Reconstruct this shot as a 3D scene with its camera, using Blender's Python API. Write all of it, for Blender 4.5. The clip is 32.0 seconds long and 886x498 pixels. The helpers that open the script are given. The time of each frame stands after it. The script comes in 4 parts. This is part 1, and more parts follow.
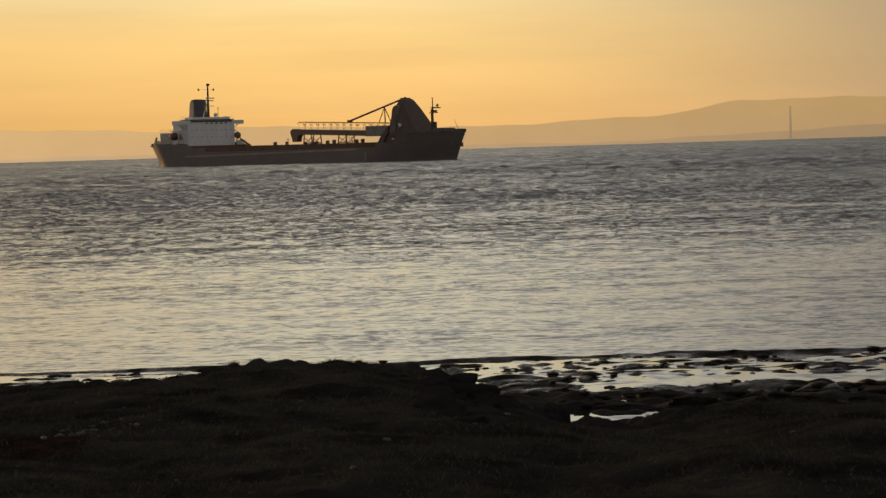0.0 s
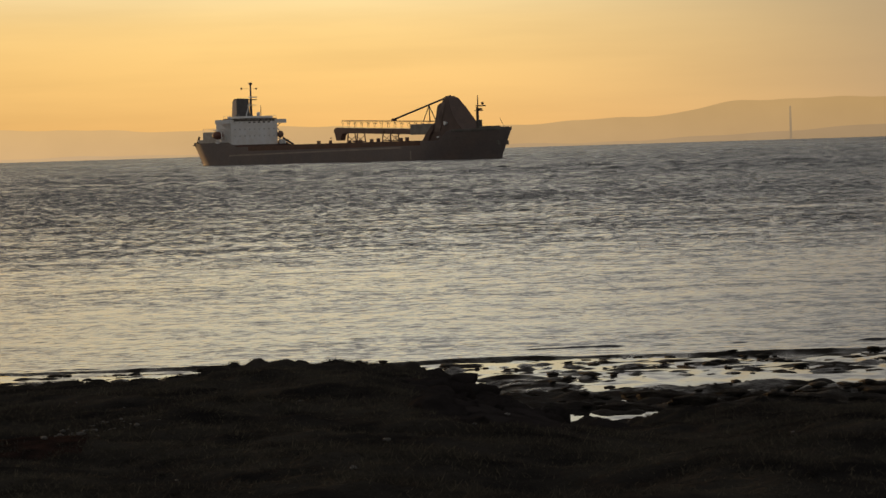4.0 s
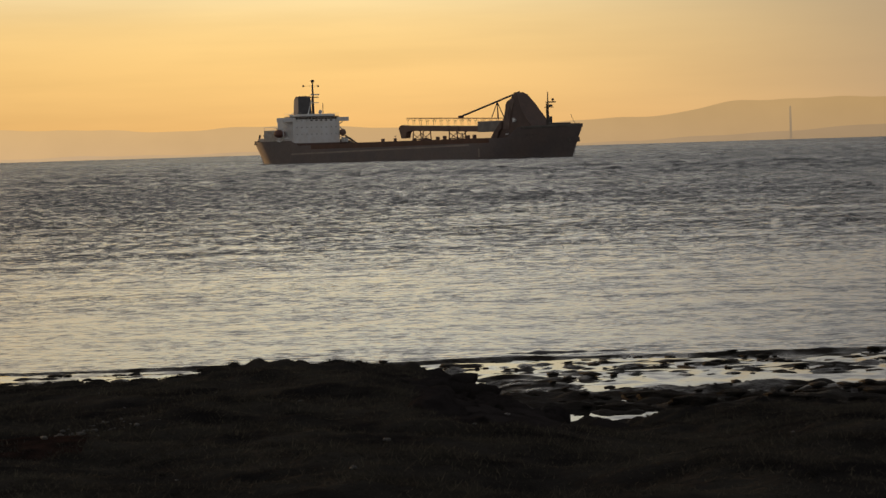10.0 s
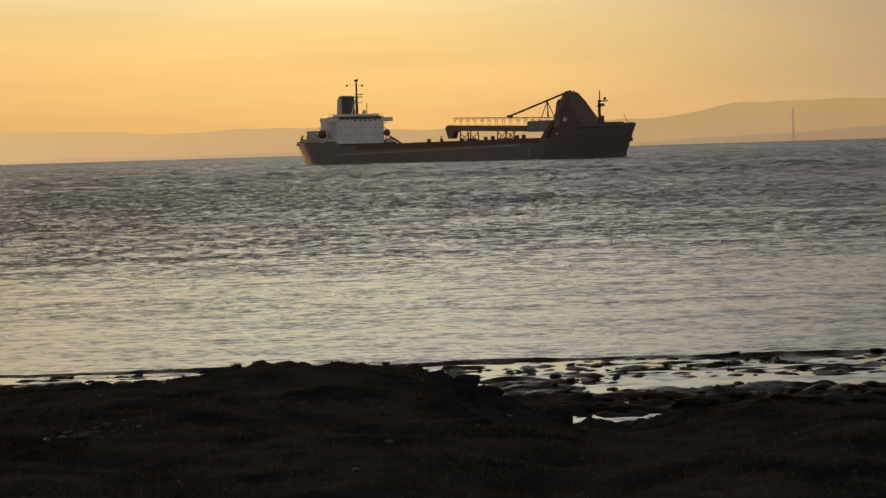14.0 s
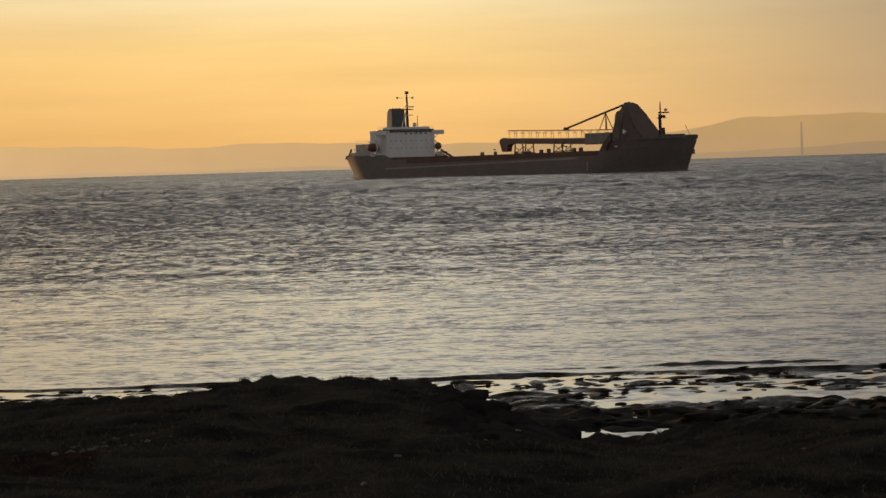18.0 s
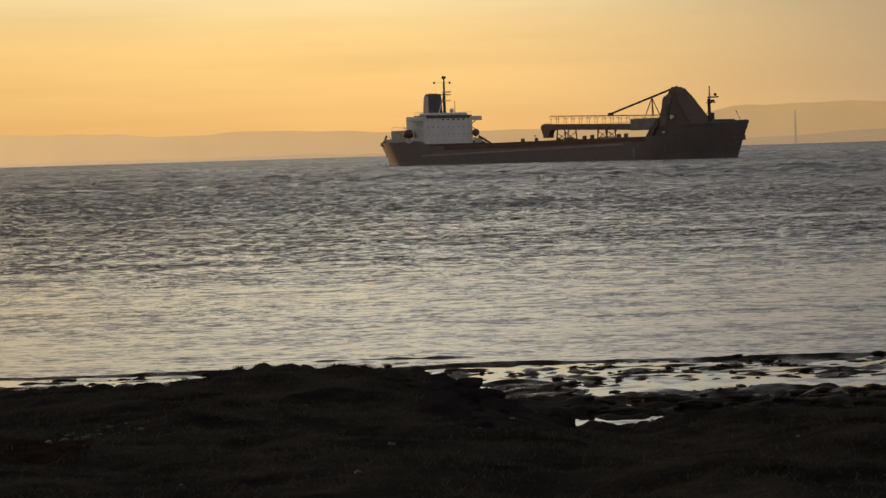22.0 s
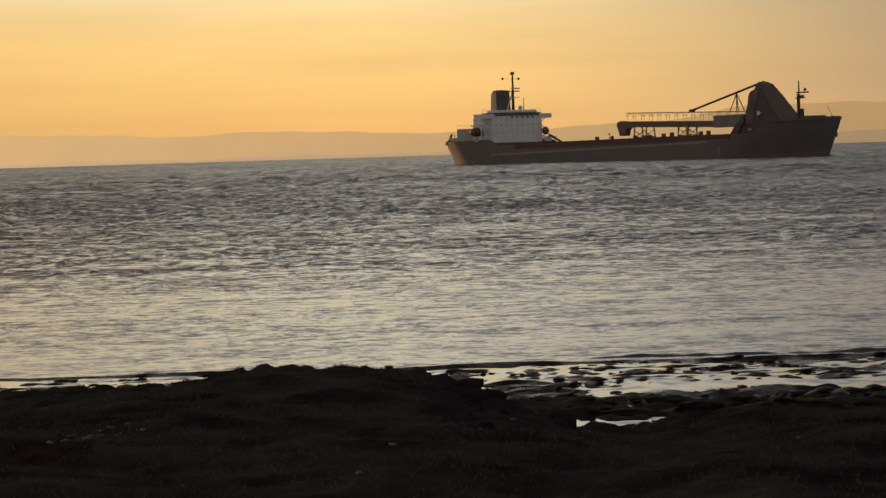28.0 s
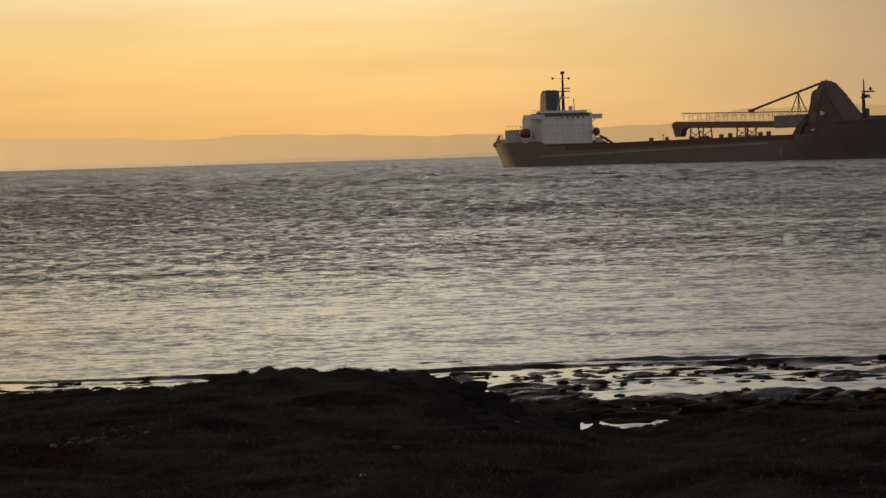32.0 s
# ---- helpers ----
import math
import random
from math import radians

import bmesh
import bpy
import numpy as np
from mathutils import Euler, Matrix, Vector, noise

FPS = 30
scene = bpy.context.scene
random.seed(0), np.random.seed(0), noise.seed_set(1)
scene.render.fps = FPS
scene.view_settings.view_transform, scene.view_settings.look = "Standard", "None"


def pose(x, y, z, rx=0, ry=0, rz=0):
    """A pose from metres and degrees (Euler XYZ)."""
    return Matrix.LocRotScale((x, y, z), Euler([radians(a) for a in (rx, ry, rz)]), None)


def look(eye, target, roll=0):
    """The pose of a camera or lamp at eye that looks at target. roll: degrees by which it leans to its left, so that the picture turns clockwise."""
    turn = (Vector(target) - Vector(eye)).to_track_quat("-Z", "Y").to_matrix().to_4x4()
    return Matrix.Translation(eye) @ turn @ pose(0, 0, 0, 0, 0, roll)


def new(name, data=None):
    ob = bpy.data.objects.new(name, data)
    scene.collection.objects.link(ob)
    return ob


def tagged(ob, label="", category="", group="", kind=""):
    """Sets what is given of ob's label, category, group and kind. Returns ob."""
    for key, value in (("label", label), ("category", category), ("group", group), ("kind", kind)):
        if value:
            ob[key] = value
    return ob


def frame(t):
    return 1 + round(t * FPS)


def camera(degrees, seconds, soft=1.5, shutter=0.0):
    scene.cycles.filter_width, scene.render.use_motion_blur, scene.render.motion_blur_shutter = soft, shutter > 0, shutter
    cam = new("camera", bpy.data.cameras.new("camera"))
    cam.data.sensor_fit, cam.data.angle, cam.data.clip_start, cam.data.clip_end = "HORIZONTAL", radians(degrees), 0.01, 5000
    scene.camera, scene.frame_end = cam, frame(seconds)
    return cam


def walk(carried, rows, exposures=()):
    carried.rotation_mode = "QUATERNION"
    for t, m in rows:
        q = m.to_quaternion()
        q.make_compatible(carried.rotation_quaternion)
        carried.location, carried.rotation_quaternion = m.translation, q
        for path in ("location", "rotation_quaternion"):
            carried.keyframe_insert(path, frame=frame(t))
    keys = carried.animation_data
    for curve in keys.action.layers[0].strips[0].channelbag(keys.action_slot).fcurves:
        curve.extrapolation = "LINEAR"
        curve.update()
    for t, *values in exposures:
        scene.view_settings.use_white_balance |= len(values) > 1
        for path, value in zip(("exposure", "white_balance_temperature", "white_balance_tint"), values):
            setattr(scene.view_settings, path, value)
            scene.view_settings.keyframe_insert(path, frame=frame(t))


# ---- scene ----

# ======== camera ========
cam = camera(20.0, 32.0, soft=1.5)
EYE = 4.4          # eye above the water
LEAN = -1.74       # the camera leans to its right


def aim(tilt, turn):
    return pose(0, 0, EYE, tilt, 0, turn) @ pose(0, 0, 0, 0, 0, LEAN)


walk(cam, [(t, aim(a, b)) for t, a, b in (
    (0, 87.683, 0.000), (6, 87.683, 0.001), (13, 87.683, 0.003), (13.5, 87.698, 0.024), (14, 87.725, 0.058),
    (14.5, 87.793, 0.138), (15.5, 87.905, 0.205), (16.5, 87.987, 0.233), (17, 88.006, 0.234), (17.5, 88.057, 0.234),
    (18, 88.067, 0.240), (18.5, 88.087, 0.264), (19, 88.125, 0.290), (19.5, 88.125, 0.308), (20, 88.009, 0.303),
    (20.5, 87.934, 0.236), (21, 87.826, 0.153), (21.5, 87.794, 0.111), (22, 87.789, 0.109), (23, 87.804, 0.110),
    (24, 87.805, 0.115), (25, 87.805, 0.121), (25.5, 87.806, 0.126), (27.5, 87.806, 0.134), (30, 87.806, 0.135),
    (30.5, 87.806, 0.135), (31, 87.748, 0.143), (31.5, 87.781, 0.161), (32, 87.873, 0.218))],
    exposures=[(0, 0.0, 6490, 10), (6, 0.0, 6540, 10), (7.5, 0.0, 6440, 10), (9, 0.0, 6300, 11), (10, 0.0, 6300, 11), (12, 0.0, 6430, 10), (18, 0.0, 6460, 12),
               (20, 0.0, 6700, 12), (21, 0.0, 6460, 12), (23, 0.0, 6370, 12), (25, 0.0, 6430, 12), (30, 0.0, 6490, 12), (32, 0.0, 6420, 13)])

# ======== sky, sun ========
GLOW_TURN = -0.3
SUN_TURN, SUN_UP = 30.0, 4.0      # degrees to the left of the view, above the horizon
VEIL_TURN = 35.0                  # the middle of the bright haze round the sun
world = bpy.data.worlds.new("evening_sky")
scene.world = world
world.use_nodes = True
wn, wl = world.node_tree.nodes, world.node_tree.links
wn.clear()


def wnode(kind, **values):
    n = wn.new(kind)
    for k, v in values.items():
        n.inputs[k].default_value = v
    return n


sky = wn.new("ShaderNodeTexSky")
sky.sky_type, sky.sun_disc = "NISHITA", False
sky.sun_elevation, sky.sun_rotation = radians(SUN_UP), radians(-SUN_TURN)
sky.air_density, sky.dust_density, sky.ozone_density = 1.6, 6.0, 1.0
# evening haze: a warm veil that thins with height and with the angle from the sun
coord = wn.new("ShaderNodeTexCoord")
split = wn.new("ShaderNodeSeparateXYZ")
wl.new(coord.outputs["Generated"], split.inputs[0])
ramp = wn.new("ShaderNodeValToRGB")
ramp.color_ramp.interpolation = "B_SPLINE"
el = ramp.color_ramp.elements
el[0].position, el[0].color = 0.0, (0.89, 0.475, 0.145, 1)
el[1].position, el[1].color = 1.0, (0.018, 0.022, 0.03, 1)
for at, col in ((0.02, (0.94, 0.545, 0.168, 1)), (0.05, (0.965, 0.655, 0.228, 1)), (0.07, (0.92, 0.80, 0.46, 1)), (0.10, (0.86, 0.87, 0.665, 1)),
                (0.20, (0.84, 0.83, 0.69, 1)), (0.40, (0.41, 0.385, 0.38, 1))):
    e = el.new(at)
    e.color = col
wl.new(split.outputs[2], ramp.inputs[0])
sunway = Vector((-math.sin(radians(SUN_TURN)), math.cos(radians(SUN_TURN)), 0.0))
glow = Vector((-math.sin(radians(VEIL_TURN)), math.cos(radians(VEIL_TURN)), 0.0)) + Vector((0, 0, -0.5))      # the veil hangs low over the horizon
dot = wn.new("ShaderNodeVectorMath")
dot.operation = "DOT_PRODUCT"
dot.inputs[1].default_value = glow
wl.new(coord.outputs["Generated"], dot.inputs[0])
side = wn.new("ShaderNodeMapRange")
side.interpolation_type = "SMOOTHSTEP"
for k, v in (("From Min", 0.60), ("From Max", 0.845), ("To Min", 0.0), ("To Max", 0.94)):
    side.inputs[k].default_value = v
wl.new(dot.outputs["Value"], side.inputs["Value"])
# thin streaks of cloud
stretch = wn.new("ShaderNodeMapping")
stretch.inputs["Scale"].default_value = (3, 3, 34)
wl.new(coord.outputs["Generated"], stretch.inputs[0])
cloud = wnode("ShaderNodeTexNoise", Scale=2.2, Detail=4.0, Roughness=0.55)
wl.new(stretch.outputs[0], cloud.inputs["Vector"])
thin = wn.new("ShaderNodeMapRange")
for k, v in (("From Min", 0.35), ("From Max", 0.75), ("To Min", 1.02), ("To Max", 0.90)):
    thin.inputs[k].default_value = v
wl.new(cloud.outputs[0], thin.inputs["Value"])
both = wn.new("ShaderNodeMath")
both.operation = "MULTIPLY"
wl.new(side.outputs[0], both.inputs[0])
wl.new(thin.outputs[0], both.inputs[1])
veil = wn.new("ShaderNodeBackground")
wl.new(ramp.outputs[0], veil.inputs[0])
wl.new(both.outputs[0], veil.inputs[1])
# the cooler half of the sky, away from the sun
cool = wn.new("ShaderNodeValToRGB")
cool.color_ramp.interpolation = "EASE"
ce = cool.color_ramp.elements
ce[0].position, ce[0].color = 0.0, (0.44, 0.315, 0.20, 1)
ce[1].position, ce[1].color = 0.9, (0.20, 0.18, 0.18, 1)
for at, col in ((0.058, (0.40, 0.305, 0.205, 1)), (0.10, (0.445, 0.44, 0.41, 1)), (0.20, (0.44, 0.435, 0.425, 1)), (0.42, (0.31, 0.30, 0.285, 1))):
    e = ce.new(at)
    e.color = col
wl.new(split.outputs[2], cool.inputs[0])
away = wn.new("ShaderNodeMath")
away.operation = "SUBTRACT"
away.inputs[0].default_value = 1.03
wl.new(side.outputs[0], away.inputs[1])
shade = wn.new("ShaderNodeBackground")
wl.new(cool.outputs[0], shade.inputs[0])
wl.new(away.outputs[0], shade.inputs[1])
clear = wnode("ShaderNodeBackground", Strength=0.03)
wl.new(sky.outputs[0], clear.inputs[0])
total = wn.new("ShaderNodeAddShader")
wl.new(veil.outputs[0], total.inputs[0])
wl.new(clear.outputs[0], total.inputs[1])
whole = wn.new("ShaderNodeAddShader")
wl.new(total.outputs[0], whole.inputs[0])
wl.new(shade.outputs[0], whole.inputs[1])
# edge dimming put into the sky: brightest straight ahead, the more so higher up
turn_ = wn.new("ShaderNodeMath")
turn_.operation = "ARCTAN2"
wl.new(split.outputs[0], turn_.inputs[0])
wl.new(split.outputs[1], turn_.inputs[1])
off = wn.new("ShaderNodeMath")
off.operation = "ADD"
off.inputs[1].default_value = radians(GLOW_TURN)
wl.new(turn_.outputs[0], off.inputs[0])
wide_ = wn.new("ShaderNodeMath")
wide_.operation = "ABSOLUTE"
wl.new(off.outputs[0], wide_.inputs[0])
lobe = wn.new("ShaderNodeMapRange")
lobe.interpolation_type = "SMOOTHSTEP"
for k, v in (("From Min", 0.0), ("From Max", radians(12.5)), ("To Min", 1.0), ("To Max", -1.0)):
    lobe.inputs[k].default_value = v
wl.new(wide_.outputs[0], lobe.inputs["Value"])
rise = wn.new("ShaderNodeMapRange")
for k, v in (("From Min", 0.02), ("From Max", 0.16), ("To Min", 0.07), ("To Max", 0.25)):
    rise.inputs[k].default_value = v
wl.new(split.outputs[2], rise.inputs["Value"])
gain = wn.new("ShaderNodeMath")
gain.operation = "MULTIPLY_ADD"
gain.inputs[2].default_value = 1.0
wl.new(lobe.outputs[0], gain.inputs[0])
wl.new(rise.outputs[0], gain.inputs[1])
for ground_, source in ((veil, both), (shade, away)):
    more = wn.new("ShaderNodeMath")
    more.operation = "MULTIPLY"
    wl.new(source.outputs[0], more.inputs[0])
    wl.new(gain.outputs[0], more.inputs[1])
    wl.new(more.outputs[0], ground_.inputs[1])
outw = wn.new("ShaderNodeOutputWorld")
wl.new(whole.outputs[0], outw.inputs[0])

sun = new("sun", bpy.data.lights.new("sun", "SUN"))
sun.data.energy, sun.data.angle, sun.data.color = 1.5, radians(0.6), (1.0, 0.56, 0.22)
up = radians(SUN_UP)
sun.matrix_world = look((0, 0, 0), (-sunway.x * math.cos(up), -sunway.y * math.cos(up), -math.sin(up)))


# ======== materials ========
def material(name, base, rough=0.6, metal=0.0, vary=0.25, scale=1.0, bump=0.2, second=None, depth=0.02, spec=0.5):
    """A painted or natural surface: two scales of variation in colour and relief."""
    m = bpy.data.materials.new(name)
    m.use_nodes = True
    n, l = m.node_tree.nodes, m.node_tree.links
    b = n["Principled BSDF"]
    tc = n.new("ShaderNodeTexCoord")
    big = n.new("ShaderNodeTexNoise")
    big.inputs["Scale"].default_value, big.inputs["Detail"].default_value = scale, 5
    small = n.new("ShaderNodeTexNoise")
    small.inputs["Scale"].default_value, small.inputs["Detail"].default_value = scale * 9, 4
    for t in (big, small):
        l.new(tc.outputs["Object"], t.inputs["Vector"])
    mix = n.new("ShaderNodeMix")
    mix.data_type = "RGBA"
    c2 = second or [c * (1 - vary) for c in base]
    mix.inputs["A"].default_value, mix.inputs["B"].default_value = (*base, 1), (*c2, 1)
    rr = n.new("ShaderNodeMapRange")
    rr.inputs["From Min"].default_value, rr.inputs["From Max"].default_value = 0.38, 0.62
    l.new(big.outputs[0], rr.inputs["Value"])
    l.new(rr.outputs[0], mix.inputs["Factor"])
    grain = n.new("ShaderNodeMix")
    grain.data_type, grain.blend_type = "RGBA", "MULTIPLY"
    grain.inputs["Factor"].default_value = vary
    l.new(mix.outputs["Result"], grain.inputs["A"])
    l.new(small.outputs[0], grain.inputs["B"])
    l.new(grain.outputs["Result"], b.inputs["Base Color"])
    b.inputs["Roughness"].default_value, b.inputs["Metallic"].default_value = rough, metal
    b.inputs["Specular IOR Level"].default_value = spec
    bp = n.new("ShaderNodeBump")
    bp.inputs["Strength"].default_value, bp.inputs["Distance"].default_value = bump, depth
    l.new(small.outputs[0], bp.inputs["Height"])
    l.new(bp.outputs[0], b.inputs["Normal"])
    return m


def chain(tree, kind, value, *settings):
    """One Math node fed by value, with fixed further inputs."""
    m = tree.nodes.new("ShaderNodeMath")
    m.operation = kind
    for i, v in enumerate((value,) + settings):
        if isinstance(v, (int, float)):
            m.inputs[i].default_value = v
        else:
            tree.links.new(v, m.inputs[i])
    return m.outputs[0]


def spread(tree, value, from0, from1, to0, to1, soft=False):
    r_ = tree.nodes.new("ShaderNodeMapRange")
    r_.interpolation_type = "SMOOTHSTEP" if soft else "LINEAR"
    for k, v in (("From Min", from0), ("From Max", from1), ("To Min", to0), ("To Max", to1)):
        r_.inputs[k].default_value = v
    tree.links.new(value, r_.inputs["Value"])
    return r_.outputs[0]


def stretched_noise(tree, coord, scale, across, detail, rough=0.5, turn=0.0):
    mp = tree.nodes.new("ShaderNodeMapping")
    mp.inputs["Scale"].default_value = (across, 1, 1)
    mp.inputs["Rotation"].default_value = (0, 0, radians(turn))
    tree.links.new(coord, mp.inputs[0])
    t = tree.nodes.new("ShaderNodeTexNoise")
    t.inputs["Scale"].default_value, t.inputs["Detail"].default_value, t.inputs["Roughness"].default_value = scale, detail, rough
    tree.links.new(mp.outputs[0], t.inputs["Vector"])
    return t


def water_material(name, base, rough, layers, least, lean=0.0, wind=None):
    """Water whose fine ripples are given by their slopes. layers: scale, stretch across, detail, slope across and along.
    wind: rows (distance from the shore road, share of the slope, roughness) that the open water follows."""
    m = bpy.data.materials.new(name)
    m.use_nodes = True
    tree = m.node_tree
    n, l = tree.nodes, tree.links
    b = n["Principled BSDF"]
    b.inputs["Base Color"].default_value = (*base, 1)
    b.inputs["Roughness"].default_value, b.inputs["IOR"].default_value = rough, 1.333
    co = n.new("ShaderNodeTexCoord").outputs["Object"]
    across = along = None
    for sc, sx, detail, ax, ay in layers:
        t = stretched_noise(tree, co, sc, sx, detail)
        sp = n.new("ShaderNodeSeparateColor")
        l.new(t.outputs["Color"], sp.inputs[0])
        u, v = (chain(tree, "MULTIPLY", chain(tree, "SUBTRACT", sp.outputs[i], 0.5), k) for i, k in ((0, ax), (1, ay)))
        across = u if across is None else chain(tree, "ADD", across, u)
        along = v if along is None else chain(tree, "ADD", along, v)
    if wind:
        # sheltered water near the shore is smoother; gusts roughen long streaks of it
        sp = n.new("ShaderNodeSeparateXYZ")
        l.new(co, sp.inputs[0])
        far = chain(tree, "LOGARITHM", sp.outputs[1], 10.0)
        gust = stretched_noise(tree, co, 0.022, 0.3, 5, 0.6).outputs[0]
        lane = stretched_noise(tree, co, 0.16, 0.10, 3, 0.5, 2.0).outputs[0]
        blow = chain(tree, "MULTIPLY", spread(tree, gust, 0.34, 0.66, 0.62, 1.38), spread(tree, lane, 0.32, 0.62, 0.55, 1.2))
        slope = n.new("ShaderNodeFloatCurve")
        gloss = n.new("ShaderNodeFloatCurve")
        for node, col in ((slope, 1), (gloss, 2)):
            curve = node.mapping.curves[0]
            pts = [((math.log10(row[0]) - 1.6) / 2.2, row[col]) for row in wind]
            curve.points[0].location, curve.points[-1].location = pts[0], pts[-1]
            for p in pts[1:-1]:
                curve.points.new(*p)
            node.mapping.update()
            l.new(spread(tree, far, 1.6, 3.8, 0.0, 1.0), node.inputs["Value"])
        force = chain(tree, "MULTIPLY", slope.outputs[0], blow)
        across = chain(tree, "MULTIPLY", across, force)
        along = chain(tree, "MULTIPLY", along, force)
        along = chain(tree, "ADD", along, chain(tree, "MULTIPLY", force, lean))
        l.new(chain(tree, "MULTIPLY", gloss.outputs[0], spread(tree, gust, 0.3, 0.7, 0.85, 1.15)), b.inputs["Roughness"])
    along = chain(tree, "MAXIMUM", along, least)
    lie = n.new("ShaderNodeCombineXYZ")
    l.new(across, lie.inputs[0])
    l.new(chain(tree, "MULTIPLY", along, -1.0), lie.inputs[1])
    geo = n.new("ShaderNodeNewGeometry")
    add = n.new("ShaderNodeVectorMath")
    l.new(geo.outputs["Normal"], add.inputs[0])
    l.new(lie.outputs[0], add.inputs[1])
    unit = n.new("ShaderNodeVectorMath")
    unit.operation = "NORMALIZE"
    l.new(add.outputs[0], unit.inputs[0])
    l.new(unit.outputs[0], b.inputs["Normal"])
    return m


SEA = water_material("sea_water", (0.050, 0.050, 0.052), 0.13, ((13.0, 0.7, 1, 0.5, 1.2), (4.5, 0.8, 2, 0.4, 1.1), (1.6, 0.8, 2, 0.35, 1.2), (0.35, 0.5, 2, 0.25, 0.7)), 0.010, 0.11,
                     ((40, 0.24, 0.08), (65, 0.24, 0.11), (95, 0.40, 0.12), (130, 1.05, 0.13), (220, 1.22, 0.17), (450, 1.2, 0.22), (900, 1.2, 0.25), (2000, 1.25, 0.28), (6300, 0.95, 0.26)))
POOL = water_material("pool_water", (0.02, 0.02, 0.018), 0.03, ((0.8, 1.8, 2, 0.30, 0.40), (6.0, 0.6, 2, 0.06, 0.1)), -0.006)
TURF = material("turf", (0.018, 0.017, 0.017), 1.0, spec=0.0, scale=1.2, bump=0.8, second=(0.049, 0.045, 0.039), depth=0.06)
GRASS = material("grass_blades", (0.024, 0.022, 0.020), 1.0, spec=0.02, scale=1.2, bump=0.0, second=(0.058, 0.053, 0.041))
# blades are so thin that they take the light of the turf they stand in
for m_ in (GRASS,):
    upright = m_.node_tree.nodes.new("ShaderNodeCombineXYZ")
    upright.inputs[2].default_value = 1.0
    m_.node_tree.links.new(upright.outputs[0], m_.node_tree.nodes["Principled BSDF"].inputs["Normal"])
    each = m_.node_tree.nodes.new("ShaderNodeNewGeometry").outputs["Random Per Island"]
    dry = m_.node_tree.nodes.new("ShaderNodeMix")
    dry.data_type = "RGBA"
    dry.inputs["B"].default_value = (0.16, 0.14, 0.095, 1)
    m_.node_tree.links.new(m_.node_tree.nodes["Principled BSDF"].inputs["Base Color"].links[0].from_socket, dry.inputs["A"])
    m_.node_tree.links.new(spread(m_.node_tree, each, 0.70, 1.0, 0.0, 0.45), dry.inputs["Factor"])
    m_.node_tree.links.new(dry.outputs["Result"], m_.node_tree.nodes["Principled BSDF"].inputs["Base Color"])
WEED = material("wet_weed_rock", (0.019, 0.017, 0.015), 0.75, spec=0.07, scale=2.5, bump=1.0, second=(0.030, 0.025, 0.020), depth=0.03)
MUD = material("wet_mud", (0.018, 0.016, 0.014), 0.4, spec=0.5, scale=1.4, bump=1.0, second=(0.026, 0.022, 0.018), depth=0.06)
nt = MUD.node_tree
wet = nt.nodes.new("ShaderNodeTexNoise")
wet.inputs["Scale"].default_value, wet.inputs["Detail"].default_value = 1.1, 4
wetness = nt.nodes.new("ShaderNodeMapRange")
for key, value in (("From Min", 0.38), ("From Max", 0.62), ("To Min", 0.2), ("To Max", 0.95)):
    wetness.inputs[key].default_value = value
nt.links.new(nt.nodes["Texture Coordinate"].outputs["Object"], wet.inputs["Vector"])
nt.links.new(wet.outputs[0], wetness.inputs["Value"])
nt.links.new(wetness.outputs[0], nt.nodes["Principled BSDF"].inputs["Roughness"])
film_ = nt.nodes.new("ShaderNodeMapRange")
for key, value in (("From Min", 0.40), ("From Max", 0.56), ("To Min", 0.45), ("To Max", 0.03)):
    film_.inputs[key].default_value = value
nt.links.new(wet.outputs[0], film_.inputs["Value"])
nt.links.new(film_.outputs[0], nt.nodes["Principled BSDF"].inputs["Specular IOR Level"])
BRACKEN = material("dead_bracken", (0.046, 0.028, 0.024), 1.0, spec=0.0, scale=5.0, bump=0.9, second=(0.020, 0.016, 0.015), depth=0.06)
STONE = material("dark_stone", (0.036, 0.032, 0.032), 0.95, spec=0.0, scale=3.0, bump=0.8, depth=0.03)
PALE = material("pale_stone", (0.13, 0.125, 0.12), 0.8, scale=6.0, bump=0.5)
# air haze is put into HULL, TOWER, RUST, FUNNEL and DARK as paler bases
HULL = material("hull_paint", (0.170, 0.146, 0.146), 0.6, scale=0.12, bump=0.15, second=(0.200, 0.160, 0.150), vary=0.35, spec=0.3)
TOWER = material("dark_brown_tower_paint", (0.150, 0.104, 0.090), 0.75, scale=0.4, bump=0.2, second=(0.125, 0.092, 0.082), vary=0.3, spec=0.3)
COLUMN = material("paler_tower_front", (0.215, 0.160, 0.138), 0.7, scale=0.5, bump=0.2, second=(0.17, 0.125, 0.108), vary=0.35, spec=0.3)
RAIL = material("dull_grey_rail", (0.15, 0.135, 0.125), 0.6, scale=0.4, bump=0.1)
# brown lightened so that its colour holds the sun on the funnel's side
SUNLIT_BROWN = material("sunlit_brown_paint", (0.66, 0.50, 0.38), 0.5, scale=0.5, bump=0.1, second=(0.60, 0.46, 0.36))
HULL_RED = material("sheer_strake_red", (0.12, 0.040, 0.024), 0.5, scale=0.3, bump=0.1, vary=0.35)
STRAKE = material("fender_strake", (0.34, 0.28, 0.25), 0.5, scale=0.3, bump=0.1)
DECK = material("deck_paint", (0.10, 0.045, 0.03), 0.7, scale=0.3, bump=0.2)
WHITE = material("white_paint", (0.74, 0.76, 0.80), 0.45, scale=0.35, bump=0.05, vary=0.10, second=(0.68, 0.68, 0.69))
